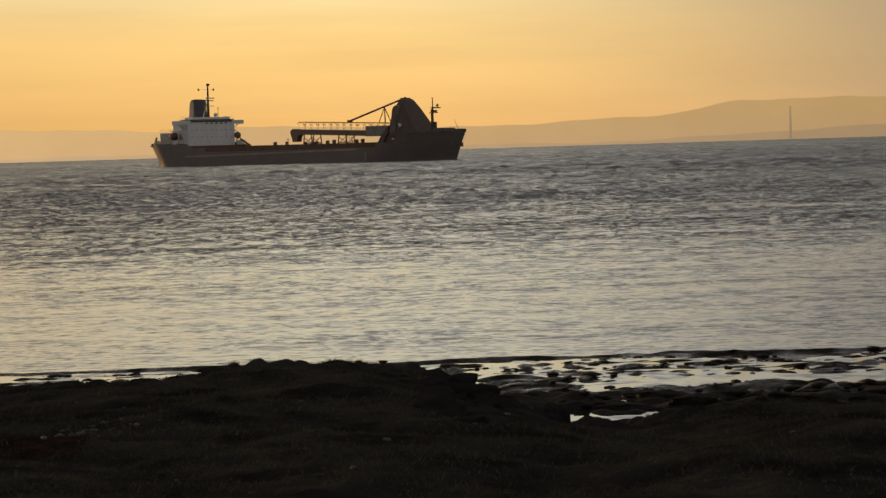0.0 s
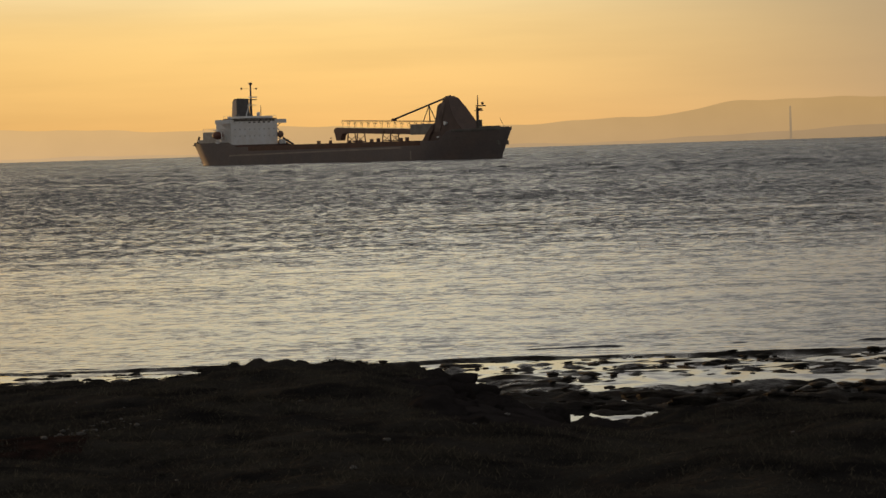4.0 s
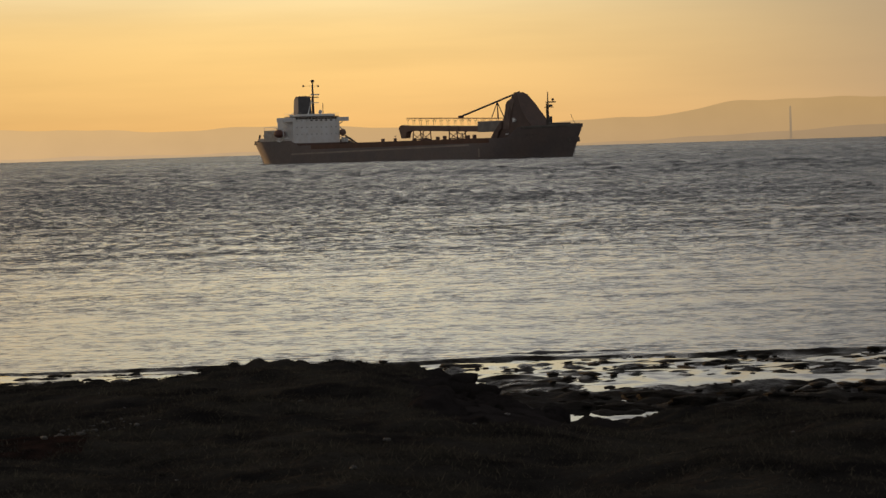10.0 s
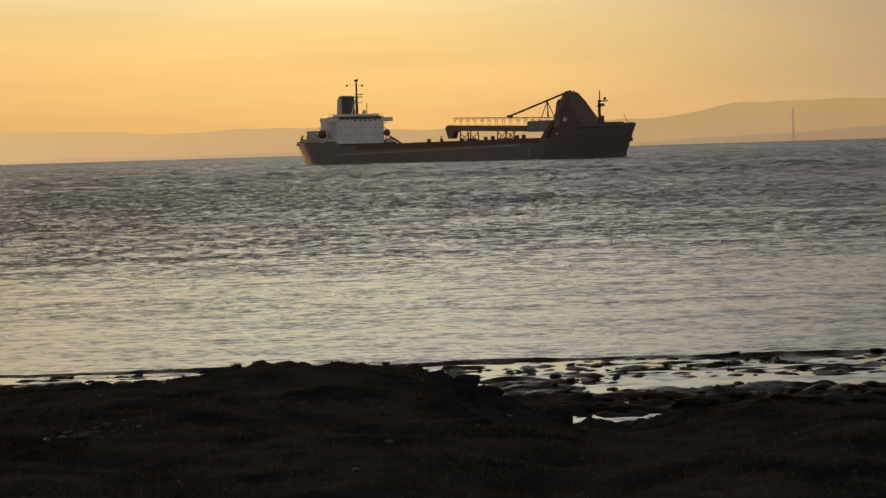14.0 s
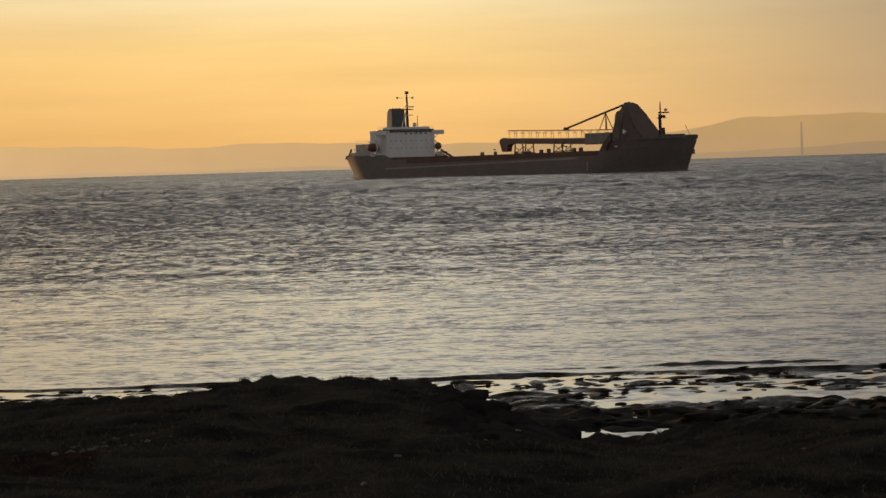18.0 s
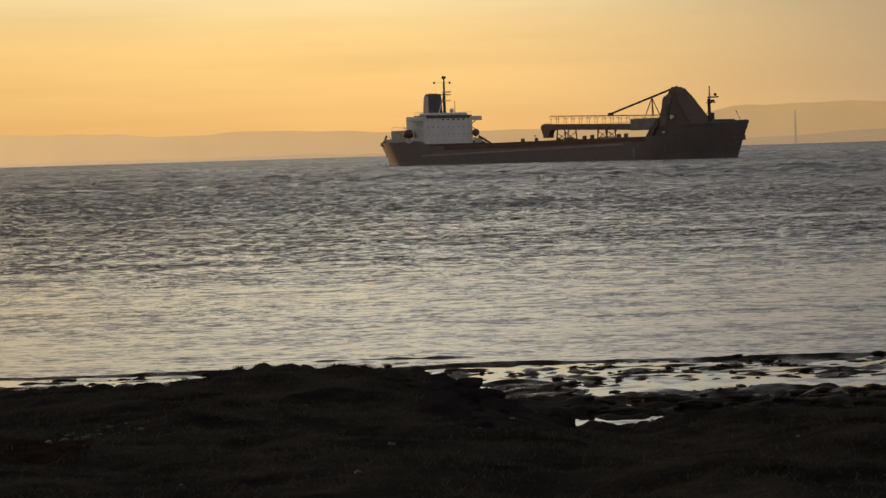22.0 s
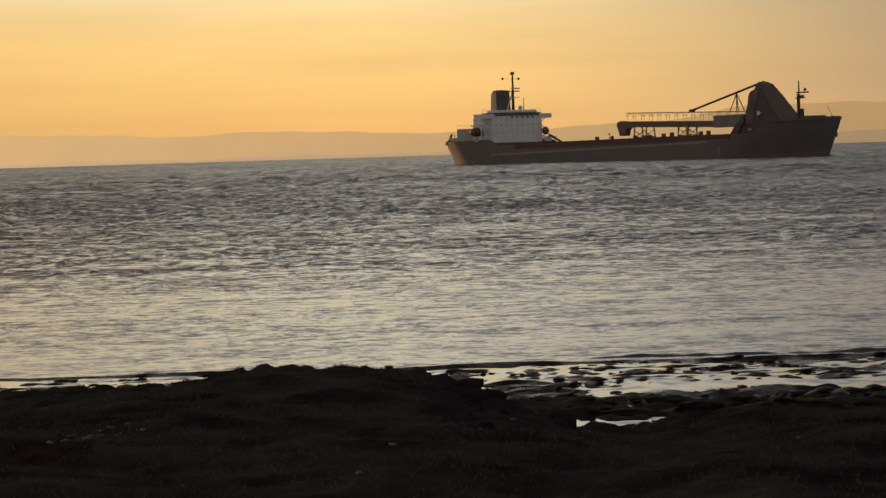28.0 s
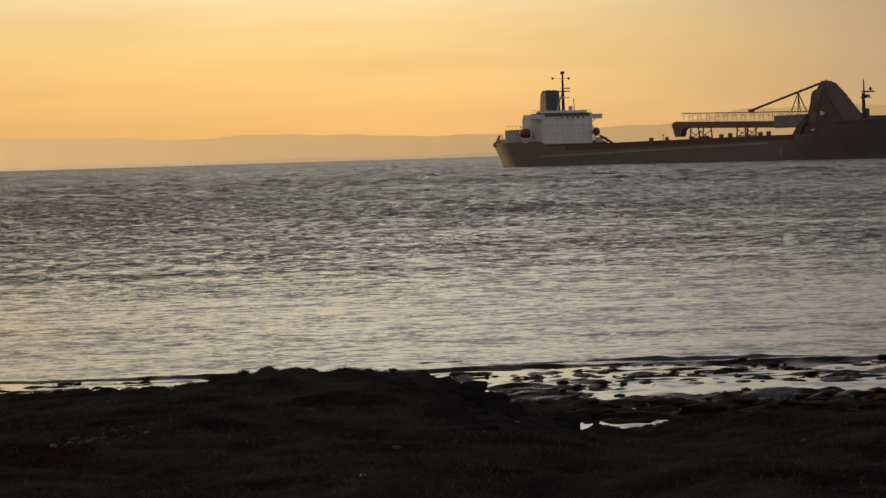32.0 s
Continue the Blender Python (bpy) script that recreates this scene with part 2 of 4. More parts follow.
OFF_WHITE = material("dull_white_paint", (0.50, 0.47, 0.44), 0.5, scale=0.6, bump=0.1, vary=0.3, second=(0.38, 0.33, 0.29))
GREY = material("grey_paint", (0.24, 0.22, 0.21), 0.5, scale=0.4, bump=0.1)
RUST = material("brown_gear_paint", (0.165, 0.098, 0.078), 0.55, scale=0.5, bump=0.2, second=(0.19, 0.108, 0.082))
FUNNEL = material("dark_blue_funnel", (0.095, 0.092, 0.105), 0.4, scale=0.4, bump=0.05)
DARK = material("dark_steel", (0.060, 0.050, 0.046), 0.5, scale=1.0, bump=0.1)
ORANGE = material("lifeboat_orange", (0.15, 0.062, 0.050), 0.7, scale=1.0, bump=0.05)
GLASS = material("bridge_glass", (0.62, 0.635, 0.66), 0.08, scale=1.0, bump=0.0)
DARK_GLASS = material("wheelhouse_glass", (0.10, 0.105, 0.115), 0.08, scale=1.0, bump=0.0)


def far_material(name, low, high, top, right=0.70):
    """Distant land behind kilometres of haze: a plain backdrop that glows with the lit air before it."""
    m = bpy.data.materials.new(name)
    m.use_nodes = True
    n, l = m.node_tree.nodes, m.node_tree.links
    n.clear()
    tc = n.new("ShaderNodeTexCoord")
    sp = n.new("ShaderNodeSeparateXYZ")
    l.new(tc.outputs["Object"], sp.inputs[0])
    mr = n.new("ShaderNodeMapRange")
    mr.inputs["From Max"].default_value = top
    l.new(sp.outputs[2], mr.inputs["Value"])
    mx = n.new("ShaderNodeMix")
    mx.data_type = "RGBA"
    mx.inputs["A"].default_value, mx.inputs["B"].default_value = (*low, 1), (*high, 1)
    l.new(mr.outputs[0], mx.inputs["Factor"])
    # the painted haze glow dims towards the right, farther from the sun
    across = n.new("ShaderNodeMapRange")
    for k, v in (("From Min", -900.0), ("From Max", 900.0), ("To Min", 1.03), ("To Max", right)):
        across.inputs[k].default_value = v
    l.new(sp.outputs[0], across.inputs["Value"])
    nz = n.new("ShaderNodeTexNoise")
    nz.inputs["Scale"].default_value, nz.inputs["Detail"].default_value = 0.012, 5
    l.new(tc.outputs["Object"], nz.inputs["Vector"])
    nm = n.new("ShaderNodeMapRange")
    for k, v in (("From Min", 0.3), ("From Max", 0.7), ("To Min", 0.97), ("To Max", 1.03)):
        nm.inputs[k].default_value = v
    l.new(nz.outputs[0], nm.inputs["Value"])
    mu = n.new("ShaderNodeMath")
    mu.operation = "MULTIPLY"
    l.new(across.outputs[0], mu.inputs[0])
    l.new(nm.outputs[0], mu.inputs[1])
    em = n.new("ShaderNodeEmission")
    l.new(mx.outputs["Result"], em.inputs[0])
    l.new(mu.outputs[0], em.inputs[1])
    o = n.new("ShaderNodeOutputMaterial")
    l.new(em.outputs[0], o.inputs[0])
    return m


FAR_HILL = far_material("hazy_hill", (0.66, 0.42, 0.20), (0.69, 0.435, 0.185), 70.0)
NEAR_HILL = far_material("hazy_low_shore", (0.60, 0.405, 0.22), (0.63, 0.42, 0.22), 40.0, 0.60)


# ======== building helpers ========
def mesh_from(name, verts, faces, mat, smooth=False):
    me = bpy.data.meshes.new(name)
    me.from_pydata([tuple(v) for v in verts], [], [tuple(f) for f in faces])
    me.materials.append(mat)
    if smooth:
        me.polygons.foreach_set("use_smooth", [True] * len(me.polygons))
    me.update()
    return me


def part(name, data, mat, parent, label="", smooth=False):
    """Links a bmesh, or a mesh, as one mesh object under a thing or a part."""
    if isinstance(data, bmesh.types.BMesh):
        me = bpy.data.meshes.new(name)
        data.normal_update()
        data.to_mesh(me)
        data.free()
        me.materials.append(mat)
        if smooth:
            me.polygons.foreach_set("use_smooth", [True] * len(me.polygons))
    else:
        me = data
    ob = new(name, me)
    ob.parent = parent
    if label:
        ob["label"] = label
    return ob


def box(x0, x1, y0, y1, z0, z1, bevel=0.0, bm=None):
    bm = bm or bmesh.new()
    got = bmesh.ops.create_cube(bm, size=1, matrix=Matrix.Translation(((x0 + x1) / 2, (y0 + y1) / 2, (z0 + z1) / 2))
                                @ Matrix.Diagonal((x1 - x0, y1 - y0, z1 - z0, 1)))
    if bevel:
        edges = list({e for v in got["verts"] for e in v.link_edges})
        bmesh.ops.bevel(bm, geom=edges, offset=bevel, segments=2, affect="EDGES", profile=0.6)
    return bm


def rod(a, b, r, bm=None, sides=8, r2=None):
    bm = bm or bmesh.new()
    a, b = Vector(a), Vector(b)
    d = b - a
    m = Matrix.Translation((a + b) / 2) @ d.to_track_quat("Z", "Y").to_matrix().to_4x4()
    bmesh.ops.create_cone(bm, cap_ends=True, segments=sides, radius1=r, radius2=r if r2 is None else r2, depth=d.length, matrix=m)
    return bm


def prism(profile, y0, y1, taper=None, bm=None):
    """A profile in the x-z plane drawn out from y0 to y1; taper gives for each corner a share of the width."""
    bm = bm or bmesh.new()
    t = taper or [1.0] * len(profile)
    a = [bm.verts.new((x, y0 * k, z)) for (x, z), k in zip(profile, t)]
    b = [bm.verts.new((x, y1 * k, z)) for (x, z), k in zip(profile, t)]
    n = len(profile)
    bm.faces.new(a)
    bm.faces.new(b[::-1])
    for i in range(n):
        j = (i + 1) % n
        bm.faces.new((a[j], a[i], b[i], b[j]))
    bmesh.ops.recalc_face_normals(bm, faces=bm.faces)
    return bm


def ball(c, r, sx=1, sy=1, sz=1, sub=2, bm=None):
    bm = bm or bmesh.new()
    bmesh.ops.create_icosphere(bm, subdivisions=sub, radius=r, matrix=Matrix.Translation(c) @ Matrix.Diagonal((sx, sy, sz, 1)))
    return bm


def axis(dense0, dense1, step, out0, out1, grow=1.35):
    """Grid lines: close together between dense0 and dense1, then ever wider to out0 and out1."""
    mid = list(np.arange(dense0, dense1 + step / 2, step))
    lo, d = [], step
    v = dense0
    while v > out0:
        d *= grow
        v -= d
        lo.append(max(v, out0))
    hi, d = [], step
    v = dense1
    while v < out1:
        d *= grow
        v += d
        hi.append(min(v, out1))
    return np.array(lo[::-1] + mid + hi)


def grid_faces(rows, cols):
    i = np.arange(rows * cols).reshape(rows, cols)
    return np.stack([i[:-1, :-1], i[:-1, 1:], i[1:, 1:], i[1:, :-1]], -1).reshape(-1, 4)


def grid_mesh(name, X, Y, Z, mat, smooth=True):
    rows, cols = X.shape
    me = bpy.data.meshes.new(name)
    f = grid_faces(rows, cols)
    me.vertices.add(rows * cols)
    me.vertices.foreach_set("co", np.stack([X, Y, Z], -1).astype(np.float32).ravel())
    me.loops.add(f.size)
    me.loops.foreach_set("vertex_index", f.ravel().astype(np.int32))
    me.polygons.add(len(f))
    me.polygons.foreach_set("loop_start", np.arange(0, f.size, 4, dtype=np.int32))
    me.polygons.foreach_set("use_smooth", np.full(len(f), smooth))
    me.materials.append(mat)
    me.update(calc_edges=True)
    me.validate()
    return me


def waves(X, Y, seed, count, short, long, spread=1.0):
    """A sum of many sine waves of unit slope each, in random directions; a cheap smooth noise."""
    r = np.random.default_rng(seed)
    out = np.zeros_like(X)
    for _ in range(count):
        lam = short * (long / short) ** r.random()
        a = r.uniform(-spread, spread) * math.pi
        k = 2 * math.pi / lam
        out += lam * np.sin(k * (X * math.sin(a) + Y * math.cos(a)) + r.uniform(0, 6.28))
    return out / (2 * math.pi) / math.sqrt(count)


def smooth01(v):
    v = np.clip(v, 0, 1)
    return v * v * (3 - 2 * v)


# ======== ground: bank, foreshore, sea bed ========
def edge_height(x):
    """Height of the bank's edge: a mound, a gully beside it, a lower bank beyond."""
    z = 1.22 + 0.64 / (1 + np.exp(-np.clip((0.1 - x) / 0.33, -30, 30))) - 0.31 * np.exp(-((x - 1.75) / 0.95) ** 2)
    return z + np.clip(x + 2.2, -6, 0) * 0.084


TERRACES = ((32.6, 0.56), (36.8, 0.43), (40.6, 0.29), (44.4, 0.16), (48.2, 0.05))
SHORE = 50.6
HOLLOWS = ((3.7, 41.9, 1.25, 1.5, -0.085), (2.6, 34.8, 1.3, 0.8, -0.08), (0.55, 42.2, 0.45, 1.0, -0.07), (2.35, 40.0, 0.25, 0.9, -0.07),
           (6.6, 42.6, 1.6, 1.5, -0.09), (0.5, 46.0, 1.0, 1.2, -0.04), (3.4, 39.0, 2.2, 0.5, 0.10), (2.2, 37.6, 1.6, 0.6, 0.08), (6.5, 38.5, 2.6, 1.6, 0.10), (1.25, 37.2, 1.1, 1.3, 0.10), (1.5, 41.2, 0.95, 3.2, 0.05), (1.3, 35.1, 0.55, 0.7, -0.19), (4.7, 42.2, 1.0, 1.8, -0.06), (1.9, 36.1, 0.6, 0.18, -0.13), (2.3, 33.9, 0.9, 0.4, 0.10))


def drift(x):
    """How far the steps of the foreshore wander towards the sea."""
    return 0.8 * np.sin(0.62 * x + 0.4) + 0.45 * np.sin(1.37 * x + 2.0)


def ground_height(x, y):
    edge = 30.0 + 0.5 * np.sin(x * 0.9 + 1.0) + 0.25 * np.sin(x * 2.3)
    ze = edge_height(x)
    s = np.clip((y - 13.0) / (edge - 13.0), 0, 1)
    top = 2.60 + (ze - 2.60) * (0.75 * s + 0.25 * s * s)
    top = np.where(y < 13, 2.60 + (13 - np.clip(y, -40, 13)) * 0.012, top)
    rough = 0.17 * waves(x, y, 3, 12, 0.7, 2.6) + 0.24 * waves(x, y, 4, 18, 0.2, 0.6)
    tufts = 0.85 * waves(x, y, 5, 18, 0.22, 0.6) * np.exp(-((y - edge + 0.5) / 0.9) ** 2)
    top = top + (rough + tufts) * np.clip((y - 5) / 8, 0, 1)
    base = np.full_like(x, 0.62)
    last = 0.62
    for at, z in TERRACES:
        base = base + (z - last) * smooth01((y - at - drift(x)) / 0.7 + 0.5)
        last = z
    # rills run down the shore, aslant; between them weedy ribs
    slant = x - 0.36 * (y - 40) + 0.45 * np.sin(0.5 * y + 0.8 * x) + 0.2 * np.sin(1.3 * y - 0.9 * x)
    lumps = 0.14 * waves(slant, y * 0.4, 11, 18, 0.5, 1.8) + 0.66 * waves(slant * 0.6, y * 0.75, 12, 24, 0.25, 0.75) + 0.42 * waves(slant * 0.8, y * 0.8, 13, 24, 0.2, 0.45)
    # pools and a stream lie in hollows, weedy bars between them
    for cx_, cy_, rx_, ry_, dz in HOLLOWS:
        base = base + dz * np.exp(-(((x - cx_) / rx_) ** 2 + ((y - cy_) / ry_) ** 2) ** 2)
    strand = 0.10 * np.exp(-((y - 50.7 - 0.25 * np.sin(x * 0.7)) / 0.22) ** 2) * (0.8 + 0.2 * np.sin(x * 1.1 + 0.6))
    fore = base + lumps * (1 - 0.32 * smooth01((y - 36.5) / 2.5)) * (1 - 0.8 * smooth01((y - 47.0) / 3.2)) + strand
    fore = fore - smooth01((y - SHORE + 1) / 14) * 1.4 - smooth01((y - 70) / 300) * 5
    top = top - 0.20 * np.exp(-((x - 1.5) / 0.62) ** 2) * smooth01((y - 22.5) / 5.5)      # a worn gully
    drop = smooth01((y - edge) / 2.2)
    return top * (1 - drop) + fore * drop


gx = axis(-10.4, 10.4, 0.085, -5200, 5200)
gy = axis(11.0, 53.0, 0.085, -120, 5200)
GX, GY = np.meshgrid(gx, gy)
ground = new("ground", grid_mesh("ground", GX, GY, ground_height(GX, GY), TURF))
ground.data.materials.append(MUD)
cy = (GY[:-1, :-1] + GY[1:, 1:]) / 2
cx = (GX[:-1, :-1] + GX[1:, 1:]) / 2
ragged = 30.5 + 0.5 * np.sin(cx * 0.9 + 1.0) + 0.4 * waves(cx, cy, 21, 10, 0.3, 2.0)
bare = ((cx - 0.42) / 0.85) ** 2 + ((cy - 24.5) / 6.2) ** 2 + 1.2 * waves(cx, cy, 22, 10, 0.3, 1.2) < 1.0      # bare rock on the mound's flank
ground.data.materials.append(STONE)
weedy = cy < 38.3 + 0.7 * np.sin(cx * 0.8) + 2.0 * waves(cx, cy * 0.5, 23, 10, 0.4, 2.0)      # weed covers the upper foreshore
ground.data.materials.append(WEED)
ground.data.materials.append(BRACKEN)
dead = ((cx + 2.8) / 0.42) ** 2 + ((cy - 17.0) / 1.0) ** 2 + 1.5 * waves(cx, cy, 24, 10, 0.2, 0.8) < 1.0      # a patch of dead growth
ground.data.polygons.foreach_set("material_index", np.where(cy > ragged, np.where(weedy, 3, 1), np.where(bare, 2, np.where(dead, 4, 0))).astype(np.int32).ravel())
tagged(ground, "dark grassy bank above a weedy wet foreshore", "ground", kind="structure")

# ======== sea ========
rows_d = [16.0, 24.0, 32.0, 38.0, 43.0] + list(np.arange(46.0, 72.0, 0.055))
d = 72.0
while d < 4880:
    d += 0.00095 * d if d < 120 else 0.0013 * d if d < 220 else 0.0014 * d if d < 500 else 0.0019 * d if d < 1500 else 0.008 * d
    rows_d.append(min(d, 4900.0))
rows_d = np.array(rows_d)
ang = np.radians(axis(-11.2, 11.2, 0.058, -70, 70, 1.5))
A, R = (m.astype(np.float32) for m in np.meshgrid(ang, rows_d))
SX, SY = R * np.tan(A), R
step = np.maximum(np.gradient(rows_d), rows_d * radians(0.058))
SZ = np.zeros_like(SX)
inner = np.clip(3.0 - np.abs(A) / radians(4.6), 0, 1)
calm = (1 - smooth01((rows_d - 62.0) / 85.0)).astype(np.float32)      # sheltered water near the shore
lift_r = 0.68 * (0.8 + 4.3 * smooth01((rows_d - 75.0) / 190.0) - 3.4 * smooth01((rows_d - 260.0) / 380.0)).astype(np.float32)
wr = np.random.default_rng(5)
for _ in range(230):
    lam = 0.20 * 40.0 ** wr.random()
    a, p1, p2 = wr.normal(0.05, 0.40 + 0.14 * float(smooth01((lam - 0.5) / 2.0))), wr.uniform(0, 6.28), wr.uniform(0, 6.28)
    k = 2 * math.pi / lam
    keep = np.clip(1.9 - 4.2 * step / lam, 0, 1).astype(np.float32)
    rows = np.nonzero(keep > 0)[0]
    if not len(rows):
        continue
    q = slice(rows[0], rows[-1] + 1)
    x, y = SX[q], SY[q]
    ph = np.float32(k * math.sin(a)) * x + np.float32(k * math.cos(a)) * y + np.float32(p1)
    group = 0.6 + 0.4 * np.sin(np.float32(0.11 * k) * (x * np.float32(math.cos(a)) * 0.6 + y * np.float32(0.35)) + np.float32(p2))
    still = 1 - calm[q] * (0.34 + 0.56 * float(smooth01((lam - 0.32) / 0.6)))
    still = still * min(1.7, (lam / 0.75) ** -0.45) * (1 - (1 - smooth01((rows_d[q] - 130.0 * (lam - 0.6)) / 100.0)) * float(smooth01((lam - 1.0) / 1.2)))
    SZ[q] += (keep[q] * lift_r[q] * still).astype(np.float32)[:, None] * group * np.float32(0.026 / k) * (np.sin(ph) + np.float32(0.25) * np.sin(2 * ph + np.float32(1.57)))
# steeper, short-crested waves far out
for _ in range(56):
    lam = 2.6 * 5.0 ** wr.random()
    a, p1 = wr.normal(0.08, 0.8), wr.uniform(0, 6.28)
    k = 2 * math.pi / lam
    q = slice(int(np.searchsorted(rows_d, 230.0)), len(rows_d))
    out = smooth01((rows_d[q] - 230.0) / 220.0) * np.clip(1.9 - 4.2 * step[q] / lam, 0, 1) * min(1.0, 5.5 / lam)
    ph = np.float32(k * math.sin(a)) * SX[q] + np.float32(k * math.cos(a)) * SY[q] + np.float32(p1)
    SZ[q] += out.astype(np.float32)[:, None] * np.float32(0.027 / k) * np.sin(ph)
# only the highest crests rear up: few steep dark faces on a smoother surface
spread_r = SZ.std(axis=1, keepdims=True) + 1e-6
peaky = (0.7 - 0.4 * smooth01((rows_d - 75.0) / 110.0)).astype(np.float32)[:, None]
SZ = SZ * (1 - 0.55 * peaky) + 1.6 * peaky * np.maximum(SZ - 1.05 * spread_r, 0)
gusts = waves(SX * 0.45, SY, 77, 9, 26.0, 150.0)
SZ *= inner * np.clip(1.0 + 0.24 * gusts / gusts.std() * smooth01((R - 60.0) / 50.0) * (1 - 0.85 * smooth01((R - 250.0) / 200.0)), 0.62, 1.6).astype(np.float32)
sea = new("water", grid_mesh("water", SX, SY, SZ, SEA))
tagged(sea, "grey rippled estuary water reflecting the evening sky", "sea", kind="structure")

# still water between the weedy stones
px_ = axis(-10.4, 10.4, 0.2, -60, 60)
for at, (z0, z1, lift) in zip((32.9, 37.0, 40.8, 44.6, 48.0), ((32.9, 36.9, -0.004), (37.0, 40.7, 0.001), (40.8, 44.5, 0.012), (44.6, 48.3, 0.013), (48.4, 50.6, 0.002))):
    level = [z for a, z in TERRACES if a <= z0 + 0.5][-1] + lift
    PX, PY = np.meshgrid(px_, np.arange(z0, z1 + 0.01, 0.4))
    pool = new("tide_pool", grid_mesh("tide_pool", PX, PY + drift(PX), np.full_like(PX, level), POOL))
    tagged(pool, "still shallow water lying between weedy stones", "tide pool", kind="structure")


# ======== far shore ========
def ridge(name, dist, height, mat, label):
    xs = np.arange(-1500, 1501, 12.0)
    tops = height(xs)
    cols = np.stack([xs] * 4)
    ys = np.stack([np.full_like(xs, dist), np.full_like(xs, dist + 10), np.full_like(xs, dist + 40), np.full_like(xs, dist + 60)])
    zs = np.stack([np.full_like(xs, -1.0), tops * 0.5, tops, np.full_like(xs, -1.0)])
    ob = new(name, grid_mesh(name, cols, ys, zs, mat))
    return tagged(ob, label, "hills", kind="structure")


def far_top(x):
    left = 46 + 9 * np.exp(-((x + 330) / 130) ** 2) + 15 * smooth01((-x - 380) / 450)
    right = 62 * smooth01((x - 40) / 560) * 0.25 + 20 * smooth01((x - 430) / 165)
    return left - 4 * smooth01((x + 200) / 300) + right + 1.2 * np.sin(x / 37.0) + 0.8 * np.sin(x / 17.0)


def low_top(x):
    return 6 + 17 * smooth01((x - 350) / 500) + 1.5 * np.sin(x / 61.0) + 0.8 * np.sin(x / 23.0)


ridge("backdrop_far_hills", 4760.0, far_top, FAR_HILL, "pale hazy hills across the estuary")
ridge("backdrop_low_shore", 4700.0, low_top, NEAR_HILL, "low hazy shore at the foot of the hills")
tower = new("radio_mast")
tower.matrix_basis = pose(655, 4690, 0)
tagged(tower, "faint tall mast in the haze of the far shore", "mast")
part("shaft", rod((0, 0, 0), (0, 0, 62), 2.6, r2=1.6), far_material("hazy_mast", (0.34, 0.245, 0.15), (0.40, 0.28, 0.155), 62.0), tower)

# ======== the ship ========
ship = new("cargo_ship")
tagged(ship, "brown self-unloading bulk carrier with a white bridge house", "ship")
B = 13.5


def hull_half(x, z):
    """Half-breadth of the hull at length x and height z."""
    k = min(max(z / 10.0, -0.3), 1.0)
    fore, aft = 87.0 + 4.9 * max(k, -0.2) * (1.0 if z > 0 else 0.3), -82.0 - 6.0 * min(max(z / 8.6, 0.0), 1.0)
    f0, a0 = 50 + 8 * k, -56 - 8 * max(k, 0)
    b = B
    if x > f0:
        b *= max(0.0, 1 - ((x - f0) / (fore - f0)) ** (1.9 + 0.9 * max(k, 0))) if x < fore else 0.0
    if x < a0:
        b *= max(0.0, 1 - ((a0 - x) / (a0 - aft)) ** 2.3) ** 0.56 if x > aft else 0.0
    return b


def sheer(x):
    """Height of the deck edge."""
    z = 6.7 + 1.9 * float(smooth01((-48.5 - x) / 3.5)) + 0.2 * float(smooth01(x / 50.0))
    return z + 3.6 * float(smooth01((x - 69.0) / 5.0)) + 0.35 * float(smooth01((x - 80.0) / 12.0))


def ends(z):
    k = min(max(z / 10.0, -0.3), 1.0)
    return -82.0 - 6.0 * min(max(z / 8.6, 0.0), 1.0), 87.0 + 4.9 * max(k, -0.2) * (1.0 if z > 0 else 0.3)


def hull_shell(lo, hi, out=0.0, x0=None, x1=None, n=110, levels=9):
    """A band of the hull's side between two heights, given as functions of x; both sides and the round ends."""
    bm = bmesh.new()
    s = 0.5 - 0.5 * np.cos(np.linspace(0, math.pi, n))
    for sgn in (-1, 1):
        cols = []
        for u in s:
            col = []
            for j in range(levels):
                q = j / (levels - 1)
                z = None
                xm = -88 + 180 * u if x0 is None else x0 + (x1 - x0) * u
                z = lo(xm) + (hi(xm) - lo(xm)) * q
                if x0 is None:
                    e0, e1 = ends(z)
                    x = e0 + (e1 - e0) * u
                else:
                    x = xm
                col.append(bm.verts.new((x, sgn * (hull_half(x, z) + out), z)))
            cols.append(col)
        for a, b in zip(cols, cols[1:]):
            for j in range(levels - 1):
                bm.faces.new((a[j], b[j], b[j + 1], a[j + 1]) if sgn < 0 else (a[j], a[j + 1], b[j + 1], b[j]))
    bmesh.ops.remove_doubles(bm, verts=bm.verts, dist=0.01)
    bmesh.ops.recalc_face_normals(bm, faces=bm.faces)
    return bm


hull = part("hull", hull_shell(lambda x: -4.0, sheer), HULL, ship, smooth=True)
bm = bmesh.new()
xs = np.linspace(-87.6, 91.6, 120)
a = [bm.verts.new((x, -hull_half(x, sheer(x) - 1.0) + 0.1, sheer(x) - 1.0)) for x in xs]
b = [bm.verts.new((x, hull_half(x, sheer(x) - 1.0) - 0.1, sheer(x) - 1.0)) for x in xs]
for i in range(len(xs) - 1):
    bm.faces.new((a[i], a[i + 1], b[i + 1], b[i]))
part("deck", bm, DECK, ship)
part("fender_strake", hull_shell(lambda x: 3.9 + 0.012 * x, lambda x: 4.5 + 0.012 * x, 0.18, -52, 50, 60, 3), STRAKE, hull, "pale scuffed rubbing strake")
part("sheer_strake", hull_shell(lambda x: sheer(x) - 1.5, lambda x: sheer(x) + 0.04, 0.08, -40, 60, 60, 3), HULL_RED, hull, "red-brown sheer strake")
